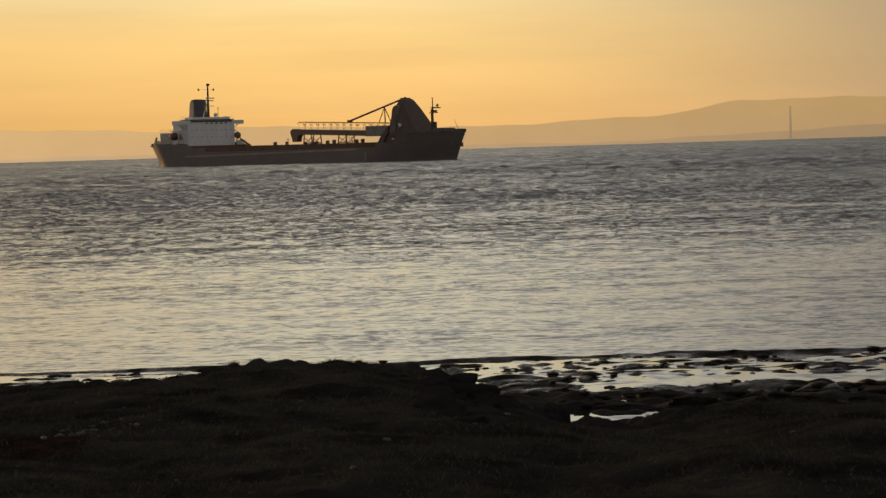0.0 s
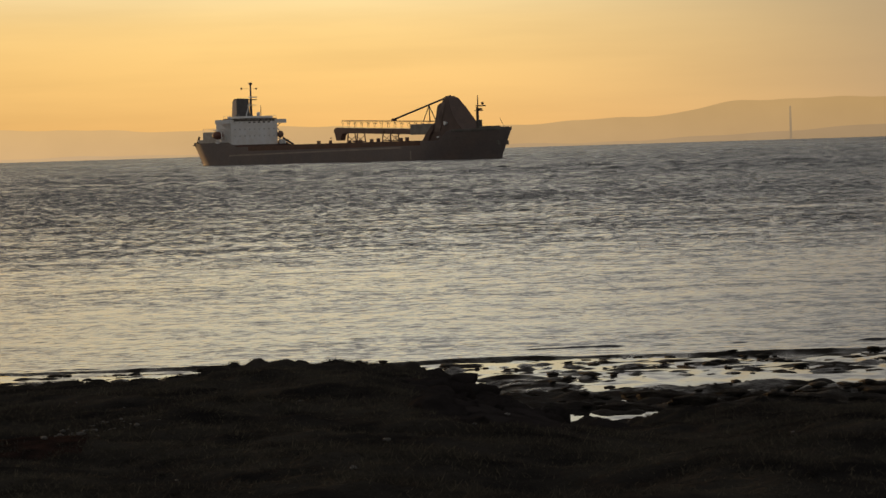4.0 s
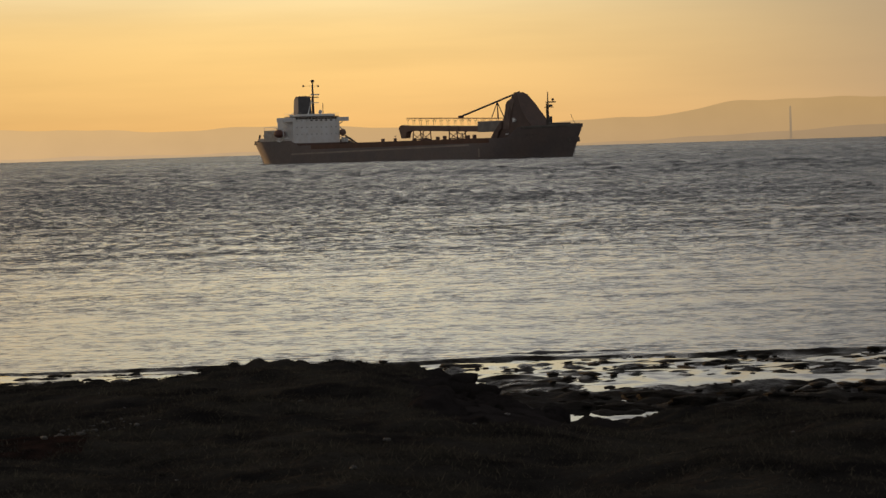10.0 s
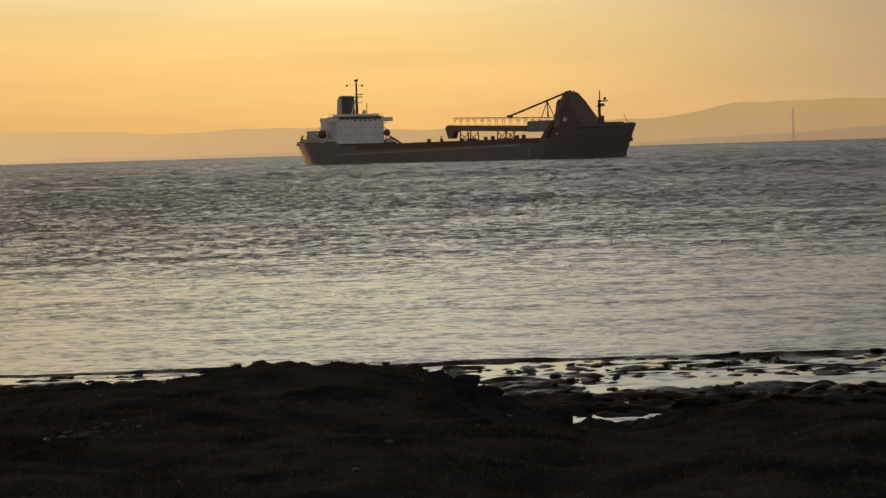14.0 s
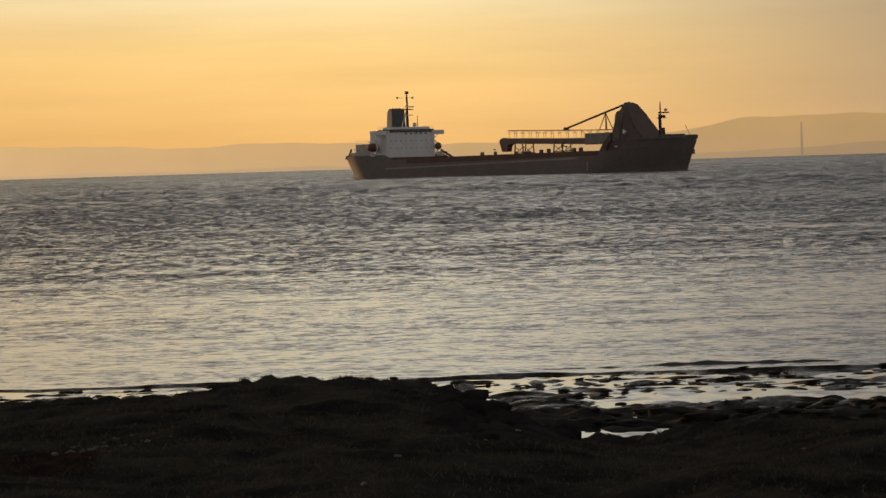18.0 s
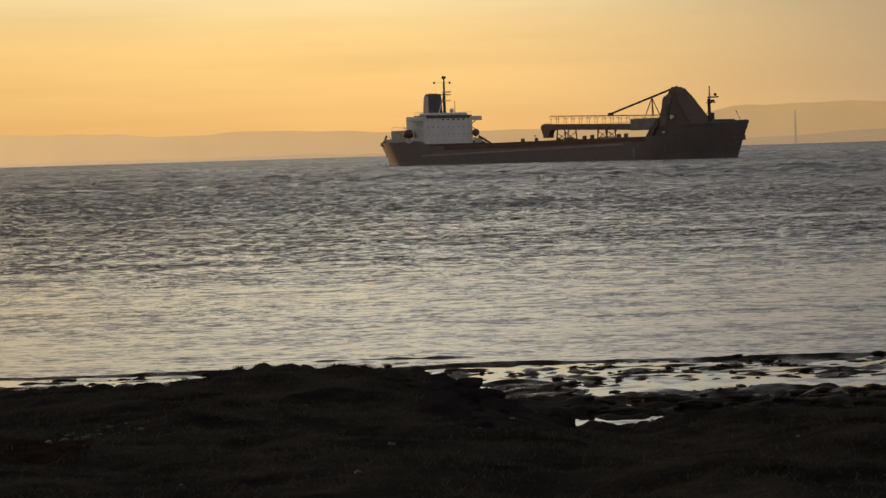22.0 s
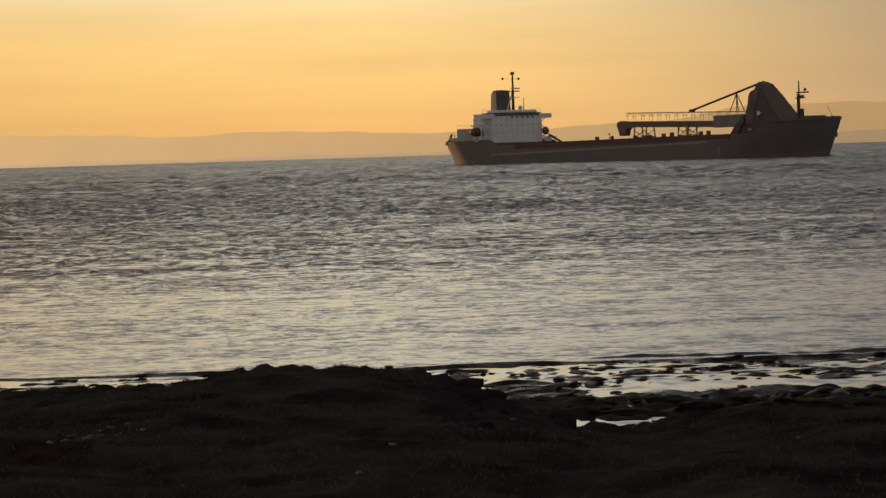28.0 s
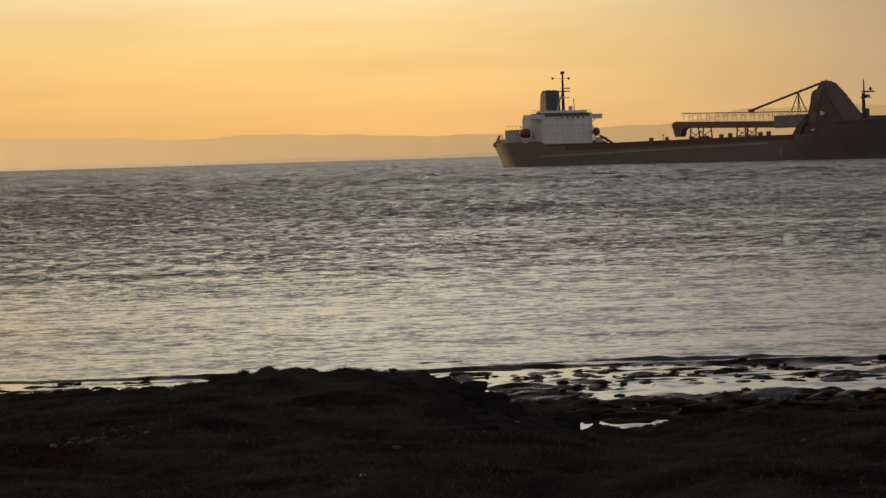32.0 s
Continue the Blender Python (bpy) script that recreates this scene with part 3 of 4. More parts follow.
part("bulwark_rail", hull_shell(lambda x: sheer(x) - 1.0, lambda x: sheer(x) + 0.1, 0.12, 74.6, 91.6, 50, 3), RAIL, hull, "grey bow rail")

# bridge house
house = part("bridge_house", box(-61.5, -54.0, -11, 11, 6.6, 17.3, 0.25), WHITE, ship, "white accommodation block")
part("house_top", box(-58.8, -54.6, -6.5, 9.2, 17.3, 18.5, 0.3), WHITE, house)
for z in (9.6, 12.2, 14.8):
    part("deck_edge", box(-61.8, -53.9, -11.1, 11.1, z, z + 0.12), WHITE, house)
    for i in range(9):
        y = -9.2 + i * 2.3
        dark = z > 14 and 3 <= i <= 7
        half = 0.55 if dark else 0.3
        part("window", box(-54.03, -53.93, y - half, y + half, z + 1.05, z + 1.55), DARK_GLASS if dark else GLASS, house)
for i in range(13):
    y = -9.0 + i * 1.5
    part("bridge_window", box(-54.03, -53.92, y - 0.68, y + 0.68, 16.5, 17.2), DARK_GLASS, house)
part("wheelhouse_visor", box(-60.0, -53.5, -10.4, 10.4, 17.28, 17.6), DARK, house, "dark roof edge")
for sgn in (-1, 1):
    w = part("bridge_wing", box(-58.0, -54.2, *sorted((sgn * 11.0, sgn * 15.6)), 15.7, 17.2, 0.1), WHITE, house)
    part("wing_brace", rod((-56, sgn * 11, 13.6), (-56, sgn * 14.6, 16.0), 0.15), WHITE, w)
part("aft_house", box(-64.6, -61.4, -10.5, 10.5, 7.5, 16.2, 0.2), WHITE, ship)
part("poop_house", box(-74.4, -64.5, -9.8, 9.8, 7.5, 12.8, 0.2), OFF_WHITE, ship, "dull pale poop house")
part("mooring_deck", box(-80.5, -74.3, -8.0, 8.0, 7.5, 9.9, 0.2), OFF_WHITE, ship)
for sgn in (-1, 1):
    boat = part("lifeboat", ball((-60.0, sgn * 13.0, 11.4), 1.35, 2.3, 1.1, 1.15, 3), ORANGE, ship, "orange covered lifeboat", True)
    for dx in (-2.6, 2.6):
        bm = rod((-60.0 + dx, sgn * 11.0, 9.0), (-60.0 + dx, sgn * 12.2, 13.6), 0.16)
        rod((-60.0 + dx, sgn * 12.2, 13.6), (-60.0 + dx, sgn * 13.2, 13.4), 0.14, bm)
        part("davit", bm, WHITE, ship)
    bm = bmesh.new()
    arc = [(-58.8 + 2.7 * math.cos(radians(q)), sgn * 13.9, 11.0 + 2.7 * math.sin(radians(q))) for q in range(-130, 71, 20)]
    for p0, p1 in zip(arc, arc[1:]):
        rod(p0, p1, 0.2, bm)
    for q in (0, 5, 10):
        rod(arc[q], (arc[q][0], sgn * 10.9, arc[q][2]), 0.14, bm)
    part("boat_cradle", bm, WHITE, ship, "white curved boat cradle")

# funnel and mast
fun = part("funnel", prism([(-63.4, 18.0), (-63.0, 24.5), (-62.2, 25.3), (-60.4, 25.3), (-60.0, 18.0)], -3.4, 2.5, (1, 0.94, 0.92, 0.92, 1)), FUNNEL, ship, "dark blue funnel")
part("funnel_casing", box(-65.0, -59.6, -4.2, 4.2, 16.0, 18.4, 0.2), WHITE, ship)
part("funnel_side", prism([(-63.6, 18.0), (-63.2, 24.1), (-62.4, 24.7), (-60.9, 24.7), (-60.5, 18.6)], -3.5, 2.6, (1, 0.95, 0.93, 0.93, 1)), SUNLIT_BROWN, fun, "brown after part of the funnel, sunlight put into its colour")
for y in (-1.8, -0.4, 1.0):
    part("exhaust_pipe", rod((-61.6, y, 24.8), (-61.7, y, 25.5), 0.28), DARK, fun)
mast = part("radar_mast", rod((-55.8, 0, 17.8), (-55.8, 0, 31.2), 0.55, r2=0.3), DARK, ship)
for y in (-1.5, 1.5):
    part("mast_leg", rod((-57.6, y, 17.6), (-55.9, y * 0.1, 24.4), 0.22), WHITE, mast, "white mast strut")
part("yard", rod((-55.8, -4.4, 29.0), (-55.8, 2.8, 29.0), 0.04), DARK, mast)
for y in (-4.3, 2.7):
    part("signal_lamp", ball((-55.8, y, 29.0), 0.42), DARK, mast)
part("radar_platform", box(-56.6, -53.6, -1.2, 1.2, 24.6, 24.9), DARK, mast)
part("radar_scanner", box(-54.6, -54.2, -1.9, 1.9, 25.5, 25.9), WHITE, mast)
part("lower_platform", box(-56.6, -53.8, -1.2, 1.2, 22.6, 22.8), WHITE, mast)
part("masthead", rod((-55.8, 0, 30.4), (-55.8, 0, 31.3), 0.75), DARK, mast)
part("aerial", rod((-55.5, 4.4, 18.5), (-55.5, 4.4, 22.4), 0.14), DARK, ship)

# unloading boom, laid along the deck
boom = part("unloading_boom", prism([(-1.5, 12.3), (0.0, 12.6), (53.0, 11.0), (53.0, 9.0), (4.0, 10.6), (0.5, 10.5)], -1.2, 1.2), RUST, ship, "brown conveyor boom")
part("discharge_hood", prism([(-3.6, 11.6), (-3.0, 12.4), (-1.6, 12.8), (1.0, 12.5), (2.0, 10.6), (0.9, 10.0), (0.3, 8.0), (-2.2, 8.0), (-2.9, 10.0)], -1.1, 1.1), RUST, boom)
for y in (-1.2, 1.2):
    part("truss_chord", rod((1.5, y, 15.2), (53, y, 13.7), 0.13, sides=6), RUST, boom)
    for i in range(14):
        x = 2.0 + i * 3.8
        z = 12.5 - (x / 53) * 1.4
        part("truss_post", rod((x, y, z), (x, y, z + 2.65), 0.055, sides=6), RUST, boom)
        part("truss_brace", rod((x, y, z + 1.5), (x + 1.2, y, z + 2.6), 0.05, sides=6), RUST, boom)
        part("truss_brace", rod((x, y, z + 1.5), (x - 1.2, y, z + 2.6), 0.05, sides=6), RUST, boom)
part("boom_root", box(41.5, 56.0, -2.3, 2.3, 9.2, 12.9, 0.2), GREY, ship, "grey boom housing")
for x in (5.5, 11.0, 25.6, 30.0):
    bm = bmesh.new()
    for y in (-2.2, 2.2):
        rod((x, y, 5.6), (x, y * 0.7, 11.0), 0.22, bm)
    rod((x, -2.0, 7.4), (x, 2.0, 7.4), 0.16, bm)
    part("boom_rest", bm, RUST, ship)
for x in (5.5, 25.6):
    bm = bmesh.new()
    for y in (-2.0, 2.0):
        rod((x, y, 7.0), (x + 5.0, y, 9.6), 0.12, bm)
        rod((x, y, 9.6), (x + 5.0, y, 7.0), 0.12, bm)
    part("rest_brace", bm, RUST, ship)
part("luffing_strut", rod((30.0, 0, 14.9), (61.2, 0, 22.3), 0.34), DARK, ship)
part("strut_foot", box(29.5, 30.6, -0.9, 0.9, 14.4, 15.3, 0.2), RUST, ship)
bm = bmesh.new()
for y in (-1.4, 1.4):
    rod((48.0, y, 14.0), (49.6, 0, 19.3), 0.16, bm)
    rod((51.6, y, 13.6), (49.6, 0, 19.3), 0.16, bm)
part("strut_trestle", bm, DARK, ship)

# elevator casing near the bow
lift = part("elevator_casing", prism([(54.2, 6.0), (55.8, 10.0), (57.6, 13.2), (58.4, 16.0), (58.6, 18.4), (59.0, 19.4), (60.1, 20.0), (60.4, 21.6), (61.4, 22.0), (62.6, 21.6), (63.7, 20.2),
                                       (65.1, 18.3), (67.1, 15.7), (69.9, 12.6), (72.9, 10.0), (74.0, 6.0)],
            -4.6, 4.6, (1, 1, 0.96, 0.92, 0.88, 0.8, 0.7, 0.5, 0.45, 0.5, 0.62, 0.8, 0.92, 1, 1, 1)), TOWER, ship, "tall dark brown elevator tower")
for y in (-4.9, 4.9):
    part("tower_leg", prism([(51.0, 6.0), (53.4, 9.0), (56.6, 12.0), (57.6, 12.6), (57.6, 10.4), (56.0, 9.2), (54.6, 6.0)], y - 0.5, y + 0.5), TOWER, ship)
part("front_column", prism([(55.9, 10.0), (57.7, 13.2), (58.5, 16.0), (58.7, 18.4), (59.1, 19.35), (60.1, 19.9), (60.6, 21.2), (62.0, 19.0), (61.6, 15.0), (60.6, 10.0)],
                            -4.8, 4.8, (1, 0.96, 0.92, 0.88, 0.8, 0.7, 0.52, 0.72, 0.92, 1)), COLUMN, lift, "paler brown front column of the tower")
part("head_sheave", rod((61.0, -1.8, 21.4), (61.0, 1.8, 21.4), 0.9, sides=14), TOWER, lift)
# white pieces stand in for sky seen through gaps in the tower
part("sky_gap_wedge", prism([(62.8, 12.2), (62.8, 13.5), (64.2, 12.8), (63.6, 12.2)], -4.95, -4.3), WHITE, lift, "pale wedge standing in for sky seen through a gap")
part("sky_gap_plate", box(58.9, 60.0, -5.0, -4.4, 7.9, 8.35, 0.1), WHITE, lift, "pale plate standing in for sky seen through a gap")

# bow
fore = part("foremast", rod((75.4, 0, 9.6), (75.4, 0, 22.0), 0.42, r2=0.16), DARK, ship)
part("crosstree", box(75.0, 78.9, -0.6, 0.6, 18.2, 18.6), DARK, fore)
part("mast_lamp", ball((77.9, 0, 19.2), 0.5), DARK, fore)
part("mast_platform", box(74.6, 77.2, -0.9, 0.9, 16.6, 16.85), DARK, fore)
for dx in (0.55, 1.5):
    part("floodlight", box(75.0 + dx, 75.5 + dx, -0.7, 0.7, 16.9, 17.6, 0.1), DARK, fore)
part("mast_ladder", box(74.75, 74.95, -0.3, 0.3, 10.0, 18.0), DARK, fore)
part("mast_house", box(75.6, 76.6, -0.8, 0.8, 10.2, 13.6, 0.1), DARK, ship)
part("jackstaff", rod((88.6, 0, 10.8), (86.6, 0, 14.0), 0.07), DARK, ship)
part("windlass", box(79.5, 82.5, -4.0, 4.0, 9.6, 11.4, 0.3), DARK, ship)
for sgn in (-1, 1):
    part("anchor", box(87.2, 88.1, *sorted((sgn * 1.3, sgn * 2.5)), 4.8, 6.3, 0.2), RAIL, hull)
for k, x in enumerate(np.linspace(70.6, 78.6, 9)):
    if k in (4,):
        continue
    y = -hull_half(x, 7.7) - 0.06
    y2 = -hull_half(x + 0.7, 7.7) - 0.06
    bm = bmesh.new()
    v = [bm.verts.new(c) for c in ((x, y, 7.35), (x + 0.62, y2, 7.35), (x + 0.62, y2, 8.1), (x, y, 8.1))]
    bm.faces.new(v)
    part("name_bar", bm, RAIL, hull)
for x in (-76.5, 54.7):
    y = -hull_half(x, 1.5) - 0.05
    part("draught_mark", box(x - 0.35, x + 0.35, y - 0.05, y + 0.3, 0.6, 3.4), STRAKE, hull)

# hatches and small gear along the deck
part("hatch_coaming", box(-46, 46, -8.5, 8.5, 5.6, 6.5, 0.2), DECK, ship)
for i in range(6):
    x = -44.5 + i * 15.0
    cover = part("hatch_cover", box(x, x + 14.2, -8.2, 8.2, 6.48, 6.95, 0.12), DECK, ship)
    for k in range(4):
        part("cover_rib", box(x + 1.5 + k * 3.6, x + 1.8 + k * 3.6, -8.0, 8.0, 6.94, 7.1), DECK, cover)
for x, y in ((-84.0, -5.0), (-84.0, 5.0), (-79.0, -9.6), (82.0, -5.0), (85.0, 3.4), (70.0, -10.0)):
    z = sheer(x) - 1.0
    w = part("mooring_winch", rod((x, y - 0.9, z + 0.8), (x, y + 0.9, z + 0.8), 0.55, sides=12), DARK, ship)
    part("winch_bed", box(x - 0.8, x + 0.8, y - 1.1, y + 1.1, z, z + 0.35), DARK, w)
for x in (-47.0, -20.0, 18.0, 46.0):
    lamp = part("deck_light_post", rod((x, 10.6, 5.6), (x, 10.6, 9.0), 0.10), GREY, ship)
    part("lamp_head", box(x - 0.3, x + 0.3, 10.2, 10.8, 8.9, 9.2), GREY, lamp)
for y in (-9.8, 9.8):
    raft = part("life_raft", rod((-57.2, y, 18.0), (-55.6, y, 18.0), 0.42, sides=10), WHITE, ship)
    part("raft_cradle", box(-57.0, -55.8, y - 0.35, y + 0.35, 17.4, 17.65), DARK, raft)
for z, half, x0, x1 in ((17.7, 10.2, -59.8, -53.7), (13.0, 9.6, -74.2, -64.8)):
    for y in (-half, half):
        rail = part("deck_rail", rod((x0, y, z + 1.0), (x1, y, z + 1.0), 0.05, sides=5), WHITE, ship)
        for q in range(6):
            x = x0 + (x1 - x0) * q / 5
            part("rail_post", rod((x, y, z - 0.1), (x, y, z + 1.0), 0.045, sides=5), WHITE, rail)
for x in (-56.5, -55.0):
    part("searchlight", ball((x, -6.5, 18.9), 0.35), GREY, house)
part("satellite_dome", ball((-58.0, 5.0, 19.3), 0.8), WHITE, house)
part("ensign_staff", rod((-86.4, 0, 7.4), (-88.2, 0, 11.4), 0.09), DARK, ship)
for x, w, h in ((-14.2, 1.1, 1.2), (-7.1, 0.8, 1.2), (3.9, 1.1, 1.0), (9.5, 3.6, 0.9), (17.0, 1.1, 1.2), (20.8, 1.1, 1.4), (33.6, 1.1, 1.3), (37.0, 1.1, 1.4)):
    part("deck_vent", box(x - w / 2, x + w / 2, -0.5, 0.5, 6.8, 7.0 + h, 0.12), RUST, ship)
part("stores_crane", rod((-50.6, 11.0, 9.9), (-45.5, 12.0, 7.2), 0.4), DARK, ship)
part("ventilator", ball((-53.0, 11.6, 11.3), 1.3, 1, 1, 1.1), RUST, ship)
part("capstan", box(-52.6, -50.8, 10.5, 12.5, 7.6, 9.4, 0.2), WHITE, ship)
part("stern_rail", rod((-86.6, -4.0, 8.2), (-80.5, -7.2, 11.0), 0.4), DARK, ship)


# ======== stones and grass ========
def stone_mesh(seed, flat):
    bm = bmesh.new()
    bmesh.ops.create_icosphere(bm, subdivisions=3, radius=1.0)
    for v in bm.verts:
        p = v.co * 1.1 + Vector((seed * 7.3, 0, 0))
        v.co *= 1.0 + 0.40 * noise.noise(p) + 0.26 * noise.noise(p * 2.7) + 0.16 * noise.noise(p * 6.5)
        v.co.z *= flat
    me = bpy.data.meshes.new("stone")
    bm.to_mesh(me)
    bm.free()
    me.polygons.foreach_set("use_smooth", [True] * len(me.polygons))
    return me


def height_at(x, y):
    return float(ground_height(np.array([[x]]), np.array([[y]]))[0, 0])


r = random.Random(4)
kinds = [stone_mesh(i, 0.5) for i in range(6)]
for me in kinds:
    me.materials.append(WEED)
spots = []
while len(spots) < 235:
    k = len(spots)
    if k < 110:
        y = 32.0 + 6.4 * r.random() ** 1.2
        x, size = r.uniform(-0.08, 0.20) * y, (0.06 + 0.18 * r.random() ** 2)
    elif k < 150:
        y = 33.0 + 4.6 * r.random()
        x, size = r.uniform(0.085, 0.20) * y, r.uniform(0.10, 0.24)
    else:
        y = 38.0 + 12.2 * r.random()
        x, size = r.uniform(-0.18, 0.20) * y, 0.04 + 0.09 * r.random() ** 2
    if ((x - 2.2) / 1.7) ** 2 + ((y - 34.6) / 1.4) ** 2 < 1 or ((x - 3.7) / 1.1) ** 2 + ((y - 41.9) / 1.2) ** 2 < 1 or (y < 34 and 1.1 < x < 1.7):
        continue
    spots.append((x, y, size))
for i, (x, y, size) in enumerate(spots):
    ob = new("seaweed_rock", kinds[i % 6])
    long = 1.0 if y < 38 else r.uniform(2.0, 5.0)
    ob.matrix_basis = pose(x, y, height_at(x, y) + size * 0.1, 0, 0, r.uniform(-30, 30) + 180 * (i % 2)) @ Matrix.Diagonal((size * r.uniform(1, 2.2) / long ** 0.4, size * long, size * r.uniform(0.6, 0.9) * (1.0 if y < 38 else 0.55), 1))
    tagged(ob, "low dark rock covered with wet weed", "rock", "weedy rocks on the foreshore")
me = stone_mesh(14, 1.0)
for v in me.vertices:      # blocky, with a flat top
    v.co = Vector([math.copysign(abs(q) ** 0.6, q) for q in v.co])
me.materials.append(STONE)
rock = new("boulder", me)
rock.matrix_basis = pose(1.25, 29.0, 1.19, 0, 0, 20) @ Matrix.Diagonal((0.15, 0.15, 0.165, 1))
tagged(rock, "dark rounded boulder at the foot of the bank", "rock")

for x, y, z, wide_, high_, turn in ((1.78, 28.5, 1.06, 0.38, 0.17, 0), (0.60, 27.7, 1.28, 0.32, 0.30, 40), (0.84, 28.3, 1.02, 0.24, 0.18, 10), (0.38, 27.6, 1.50, 0.34, 0.24, 70)):
    me = stone_mesh(60 + x, 1.0)
    me.materials.append(STONE)
    rock = new("gully_rock", me)
    rock.matrix_basis = pose(x, y, z, 0, 0, turn) @ Matrix.Diagonal((wide_, 0.3, high_, 1))
    tagged(rock, "large dark rounded rock in the worn gully", "rock", "rocks of the gully")

bank_kinds = [stone_mesh(20 + i, 0.75) for i in range(4)]
for me in bank_kinds:
    me.materials.append(STONE)
for i in range(64):
    y = r.uniform(19.0, 29.9)
    x, s = r.uniform(-0.45, 1.15) * (0.55 + 0.45 * (y - 19) / 11), r.uniform(0.10, 0.34)
    if i < 4:
        x, y, s = 0.30 + 0.17 * i, 29.8, 0.24 - 0.02 * i
    ob = new("bank_rock", bank_kinds[i % 4])
    ob.matrix_basis = pose(x, y, height_at(x, y) - s * 0.5, r.uniform(-20, 20), r.uniform(-10, 25), r.uniform(0, 360)) @ Matrix.Diagonal((s * r.uniform(1, 1.5), s, s * 0.8, 1))
    tagged(ob, "dark weathered rock set in the flank of the mound", "rock", "rocks of the mound")

# small weedy stones, too many to count
sr = np.random.default_rng(14)
bm = bmesh.new()
bmesh.ops.create_icosphere(bm, subdivisions=1, radius=1.0)
bm.verts.ensure_lookup_table()
stone_v = np.array([v.co[:] for v in bm.verts])
stone_f = np.array([[v.index for v in f.verts] for f in bm.faces])
bm.free()
m = 2600
sy = 32.3 + 18.3 * sr.random(m)
sx = sr.uniform(-0.19, 0.20, m) * sy
open_water = (((sx - 2.3) / 1.6) ** 2 + ((sy - 34.8) / 1.0) ** 2 < 1) | (((sx - 3.7) / 1.1) ** 2 + ((sy - 41.9) / 1.1) ** 2 < 1)
clump = waves(sx[None], sy[None], 41, 14, 0.8, 3.0)[0]
sx, sy = (v[~open_water & (clump > 0.0)] for v in (sx, sy))
m = len(sx)
size = 0.025 + 0.075 * sr.random(m) ** 2
turn = sr.uniform(-0.5, 0.5, m)
V = stone_v[None] * sr.uniform(0.75, 1.25, (m, len(stone_v), 1)) * np.stack([size * sr.uniform(1.0, 2.0, m), size * np.where(sy > 38, 3.0, 1.0), size * sr.uniform(0.22, 0.42, m)], -1)[:, None]
V = np.stack([V[..., 0] * np.cos(turn)[:, None] - V[..., 1] * np.sin(turn)[:, None], V[..., 0] * np.sin(turn)[:, None] + V[..., 1] * np.cos(turn)[:, None], V[..., 2]], -1)
V += np.stack([sx, sy, ground_height(sx[None], sy[None])[0] + size * 0.2], -1)[:, None]
F = (stone_f[None] + (np.arange(m) * len(stone_v))[:, None, None]).reshape(-1, 3)
shingle = new("shingle", mesh_from("shingle", V.reshape(-1, 3).tolist(), F.tolist(), WEED, True))
tagged(shingle, "small dark weedy stones strewn over the foreshore", "stones", kind="stuff")

pale_kinds = [stone_mesh(40 + i, 0.6) for i in range(3)]
for me in pale_kinds:
    me.materials.append(PALE)
for i in range(90):
    if i < 66:
        x = r.gauss(-2.68, 0.24)
        y = 18.2 + (x + 2.68) * 1.2 + r.gauss(0, 0.30)
    else:
        y = r.uniform(14, 28)
        x = r.uniform(-0.17, 0.17) * y
    sz = 0.006 + 0.016 * r.random() ** 2
    ob = new("pebble", pale_kinds[i % 3])
    ob.matrix_basis = pose(x, y, height_at(x, y) + 0.012, 0, 0, r.uniform(0, 360)) @ Matrix.Diagonal((sz * 1.6, sz, sz, 1))
    tagged(ob, "small pale pebble lying in the grass", "pebble", "pale pebbles on the bank")

gr = np.random.default_rng(2)
n = 62000
ty = 12.2 + 18.6 * gr.random(n) ** 0.8
tx = gr.uniform(-0.20, 0.20, n) * ty
grown = ((tx - 0.42) / 0.85) ** 2 + ((ty - 24.5) / 6.2) ** 2 > gr.uniform(0.7, 1.1, n)
grown &= ((tx + 2.8) / 0.42) ** 2 + ((ty - 17.0) / 1.0) ** 2 > gr.uniform(0.0, 1.6, n)
tx, ty = tx[grown], ty[grown]
n = len(tx)
tz = ground_height(tx[None], ty[None])[0]
blades = 5
bx = np.repeat(tx, blades) + gr.normal(0, 0.03, n * blades)
by = np.repeat(ty, blades) + gr.normal(0, 0.03, n * blades)
bz = np.repeat(tz, blades) - 0.01
patch = np.clip(1.0 + 3.0 * waves(tx[None], ty[None], 31, 12, 0.5, 2.5)[0], 0.45, 1.5)
h = gr.uniform(0.012, 0.040, n * blades) * np.repeat(patch, blades)
a = gr.uniform(-0.5, 3.64, n * blades)      # the wind has laid it over
lean = gr.uniform(0.5, 2.2, n * blades) * h
wide = gr.uniform(0.003, 0.007, n * blades)
ca, sa = np.cos(a), np.sin(a)
V = np.empty((n * blades, 3, 3))
V[:, 0] = np.stack([bx - sa * wide, by + ca * wide, bz], -1)
V[:, 1] = np.stack([bx + sa * wide, by - ca * wide, bz], -1)
V[:, 2] = np.stack([bx + ca * lean, by + sa * lean, bz + h], -1)
me = bpy.data.meshes.new("grass")
me.vertices.add(n * blades * 3)
me.vertices.foreach_set("co", V.astype(np.float32).ravel())
me.loops.add(n * blades * 3)
me.loops.foreach_set("vertex_index", np.arange(n * blades * 3, dtype=np.int32))
me.polygons.add(n * blades)
me.polygons.foreach_set("loop_start", np.arange(0, n * blades * 3, 3, dtype=np.int32))
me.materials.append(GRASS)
me.update(calc_edges=True)
grass = new("grass", me)
tagged(grass, "short rough dark grass covering the bank", "grass", kind="stuff")


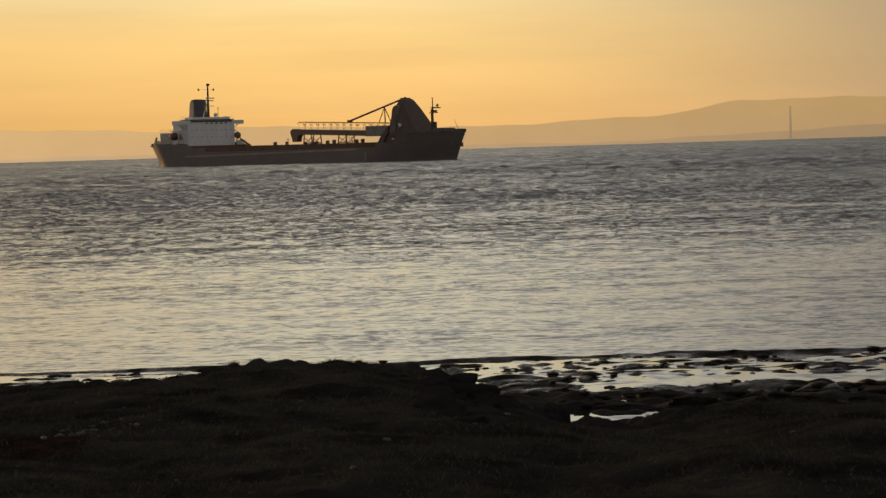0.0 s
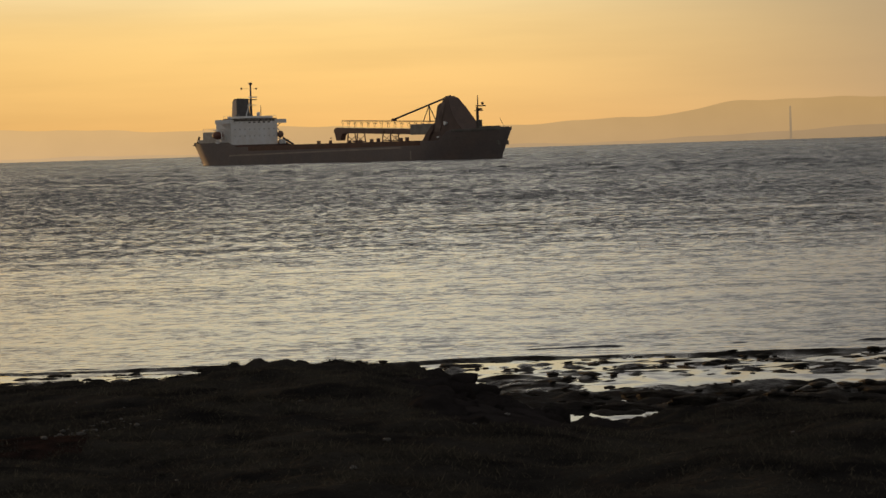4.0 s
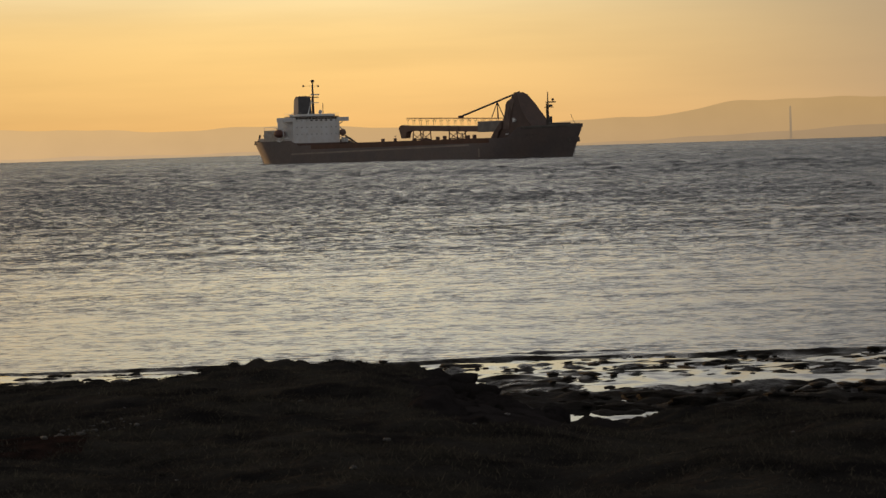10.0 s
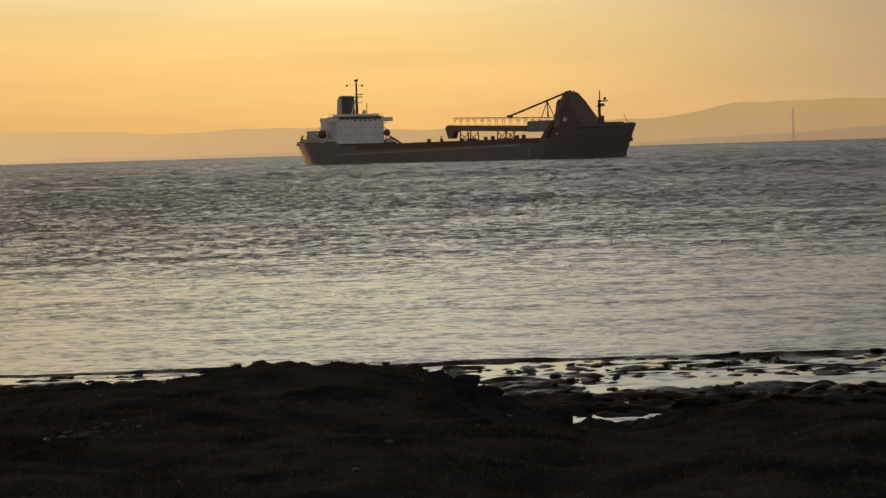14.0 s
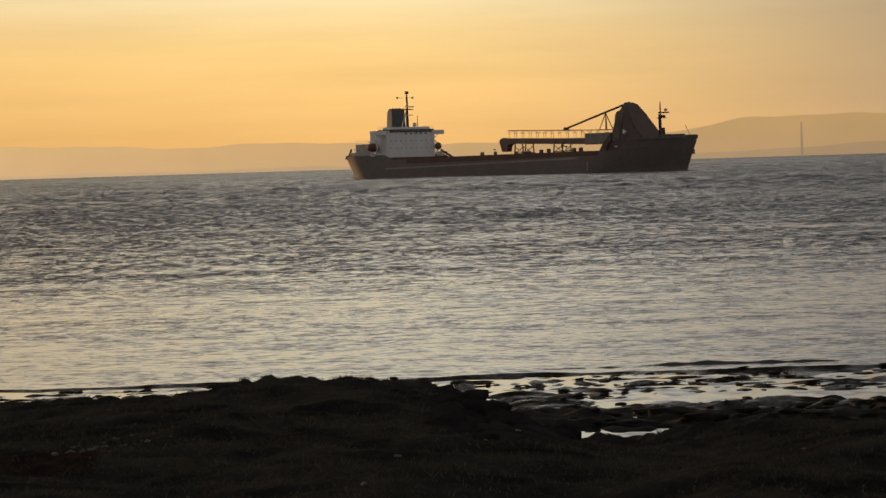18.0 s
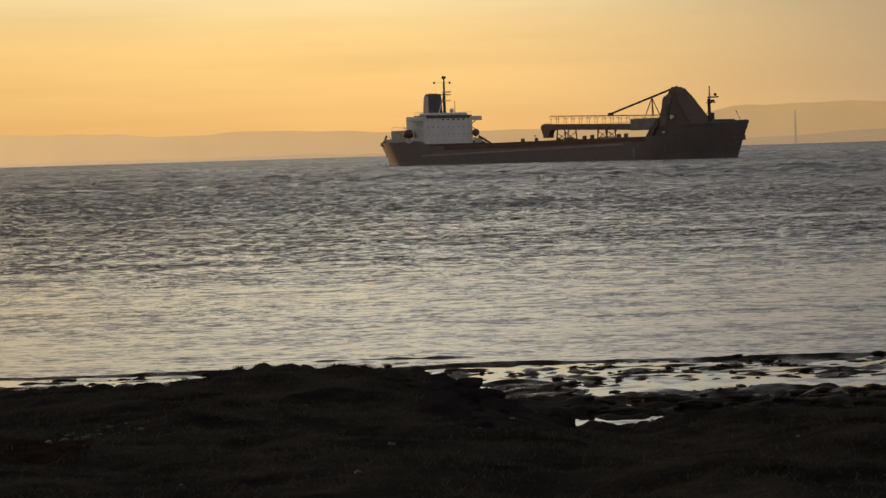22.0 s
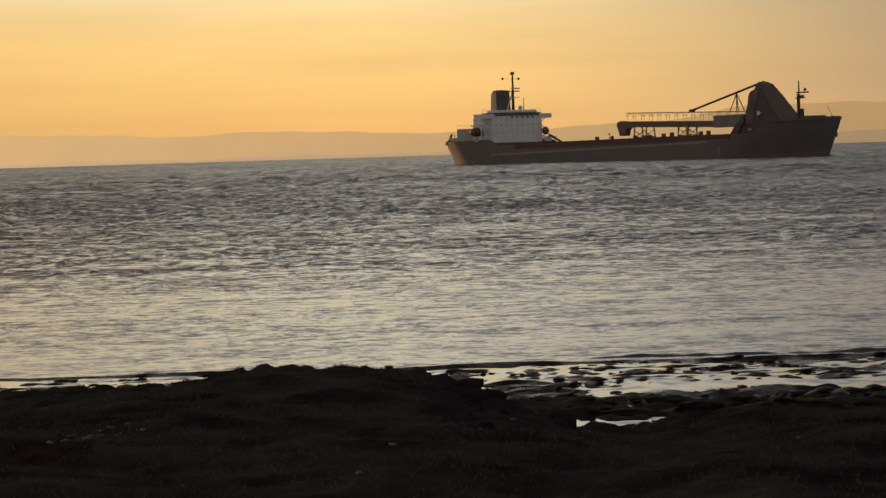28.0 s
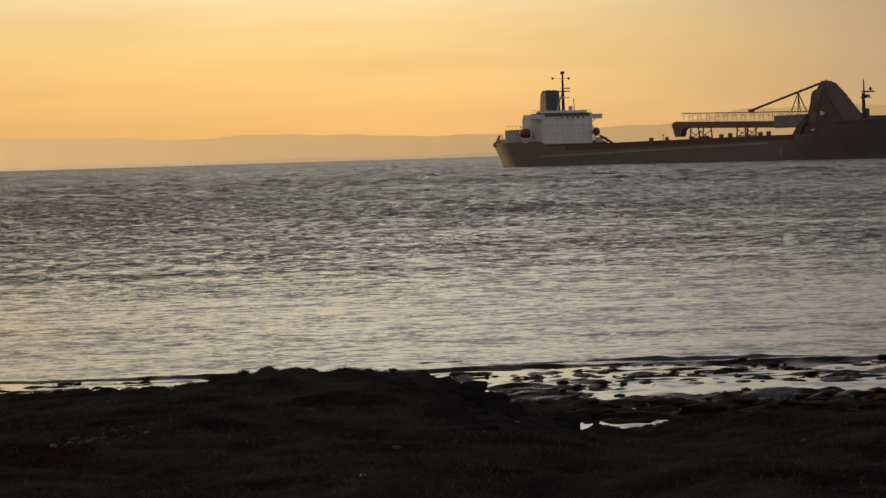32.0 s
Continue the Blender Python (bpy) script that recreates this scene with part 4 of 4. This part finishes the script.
# ======== waves running in to the shore ========
def ripple(length, high, seed):
    u = np.linspace(-1, 1, 170)
    v = np.linspace(-1.0, 1.2, 15)
    U, W = np.meshgrid(u, v)
    bend = 0.12 * np.sin(U * 4.1 + seed) + 0.06 * np.sin(U * 11.0 + seed * 2.7)
    env = np.clip(1 - np.abs(U) ** 3, 0, 1) * np.clip(0.68 + 0.22 * np.sin(U * 5.0 + seed * 1.7) + 0.12 * np.sin(U * 13.0 + seed) + 0.10 * np.sin(U * 29.0 + seed * 3.1) + 0.08 * np.sin(U * 47.0 + seed * 0.7), 0, 1.25)
    high = high * 0.7
    prof = np.where(W < 0, np.exp(-(W / 0.2) ** 2), np.exp(-(W / 0.55) ** 2))
    return grid_mesh("ripple", U * length / 2, W * 0.36 + bend, high * env * prof - 0.03, SEA)


RIPPLES = ((-2.6, 7.0, 0.11, -1.5), (5.2, 6.5, 0.13, 0.5), (6.4, 8.0, 0.17, 6.8), (-0.4, 5.0, 0.09, 9.5), (3.0, 4.0, 0.10, 12.0),
           (7.0, 5.0, 0.11, 14.0), (5.0, 6.0, 0.13, 20.0), (0.3, 7.0, 0.13, 24.5), (7.2, 6.0, 0.13, 29.5), (-4.2, 5.0, 0.10, 32.5),
           (1.2, 5.0, 0.10, 34.5), (-3.0, 5.0, 0.09, 17.0), (4.6, 6.0, 0.12, 33.5))
rw = random.Random(8)
RIPPLES = tuple((x, w * 1.7, z * 1.3, t) for x, w, z, t in RIPPLES)
RIPPLES += tuple((rw.uniform(-8.5, 9.0), rw.uniform(2.5, 7.5), rw.uniform(0.055, 0.085), -4.0 + 1.15 * i) for i in range(38))
WAVES = []
for k, (x, length, high, arrive) in enumerate(RIPPLES):
    ob = new("wave_crest", ripple(length, high, k * 1.3))
    tagged(ob, "low dark wave running in to the shore", "wave", "small waves near the shore")
    WAVES.append((ob, x, arrive))


# ======== what moves ========
SHIP = ((0, -51.81, 924.21, 48.82, -0.219), (4, -35.66, 922.39, 49.40, -0.088), (8, -19.57, 912.69, 49.91, 0.032), (12, -3.60, 896.76, 50.34, 0.140),
        (16, 12.20, 876.25, 50.71, 0.237), (20, 27.77, 852.83, 51.01, 0.322), (24, 43.06, 828.15, 51.24, 0.395), (28, 58.01, 803.86, 51.41, 0.457),
        (32, 72.57, 781.62, 51.50, 0.508))


def motions():
    walk(ship, [(t, pose(x, y, 0, 0, -p, -a)) for t, x, y, a, p in SHIP])
    walk(sea, [(0, pose(0, 0, 0)), (32, pose(-2.0, -17.0, 0))])
    for ob, x, arrive in WAVES:
        rows = []
        for t in np.arange(0, 32.1, 2.0):
            y = SHORE + 0.2 + max(-0.6, (arrive - t)) * 1.1
            low = -0.18 * float(smooth01((y - 52.4) / 3.8)) - 0.2 * float(smooth01((SHORE - y) / 0.6))
            rows.append((float(t), pose(x, y, low)))
        walk(ob, rows)


motions()
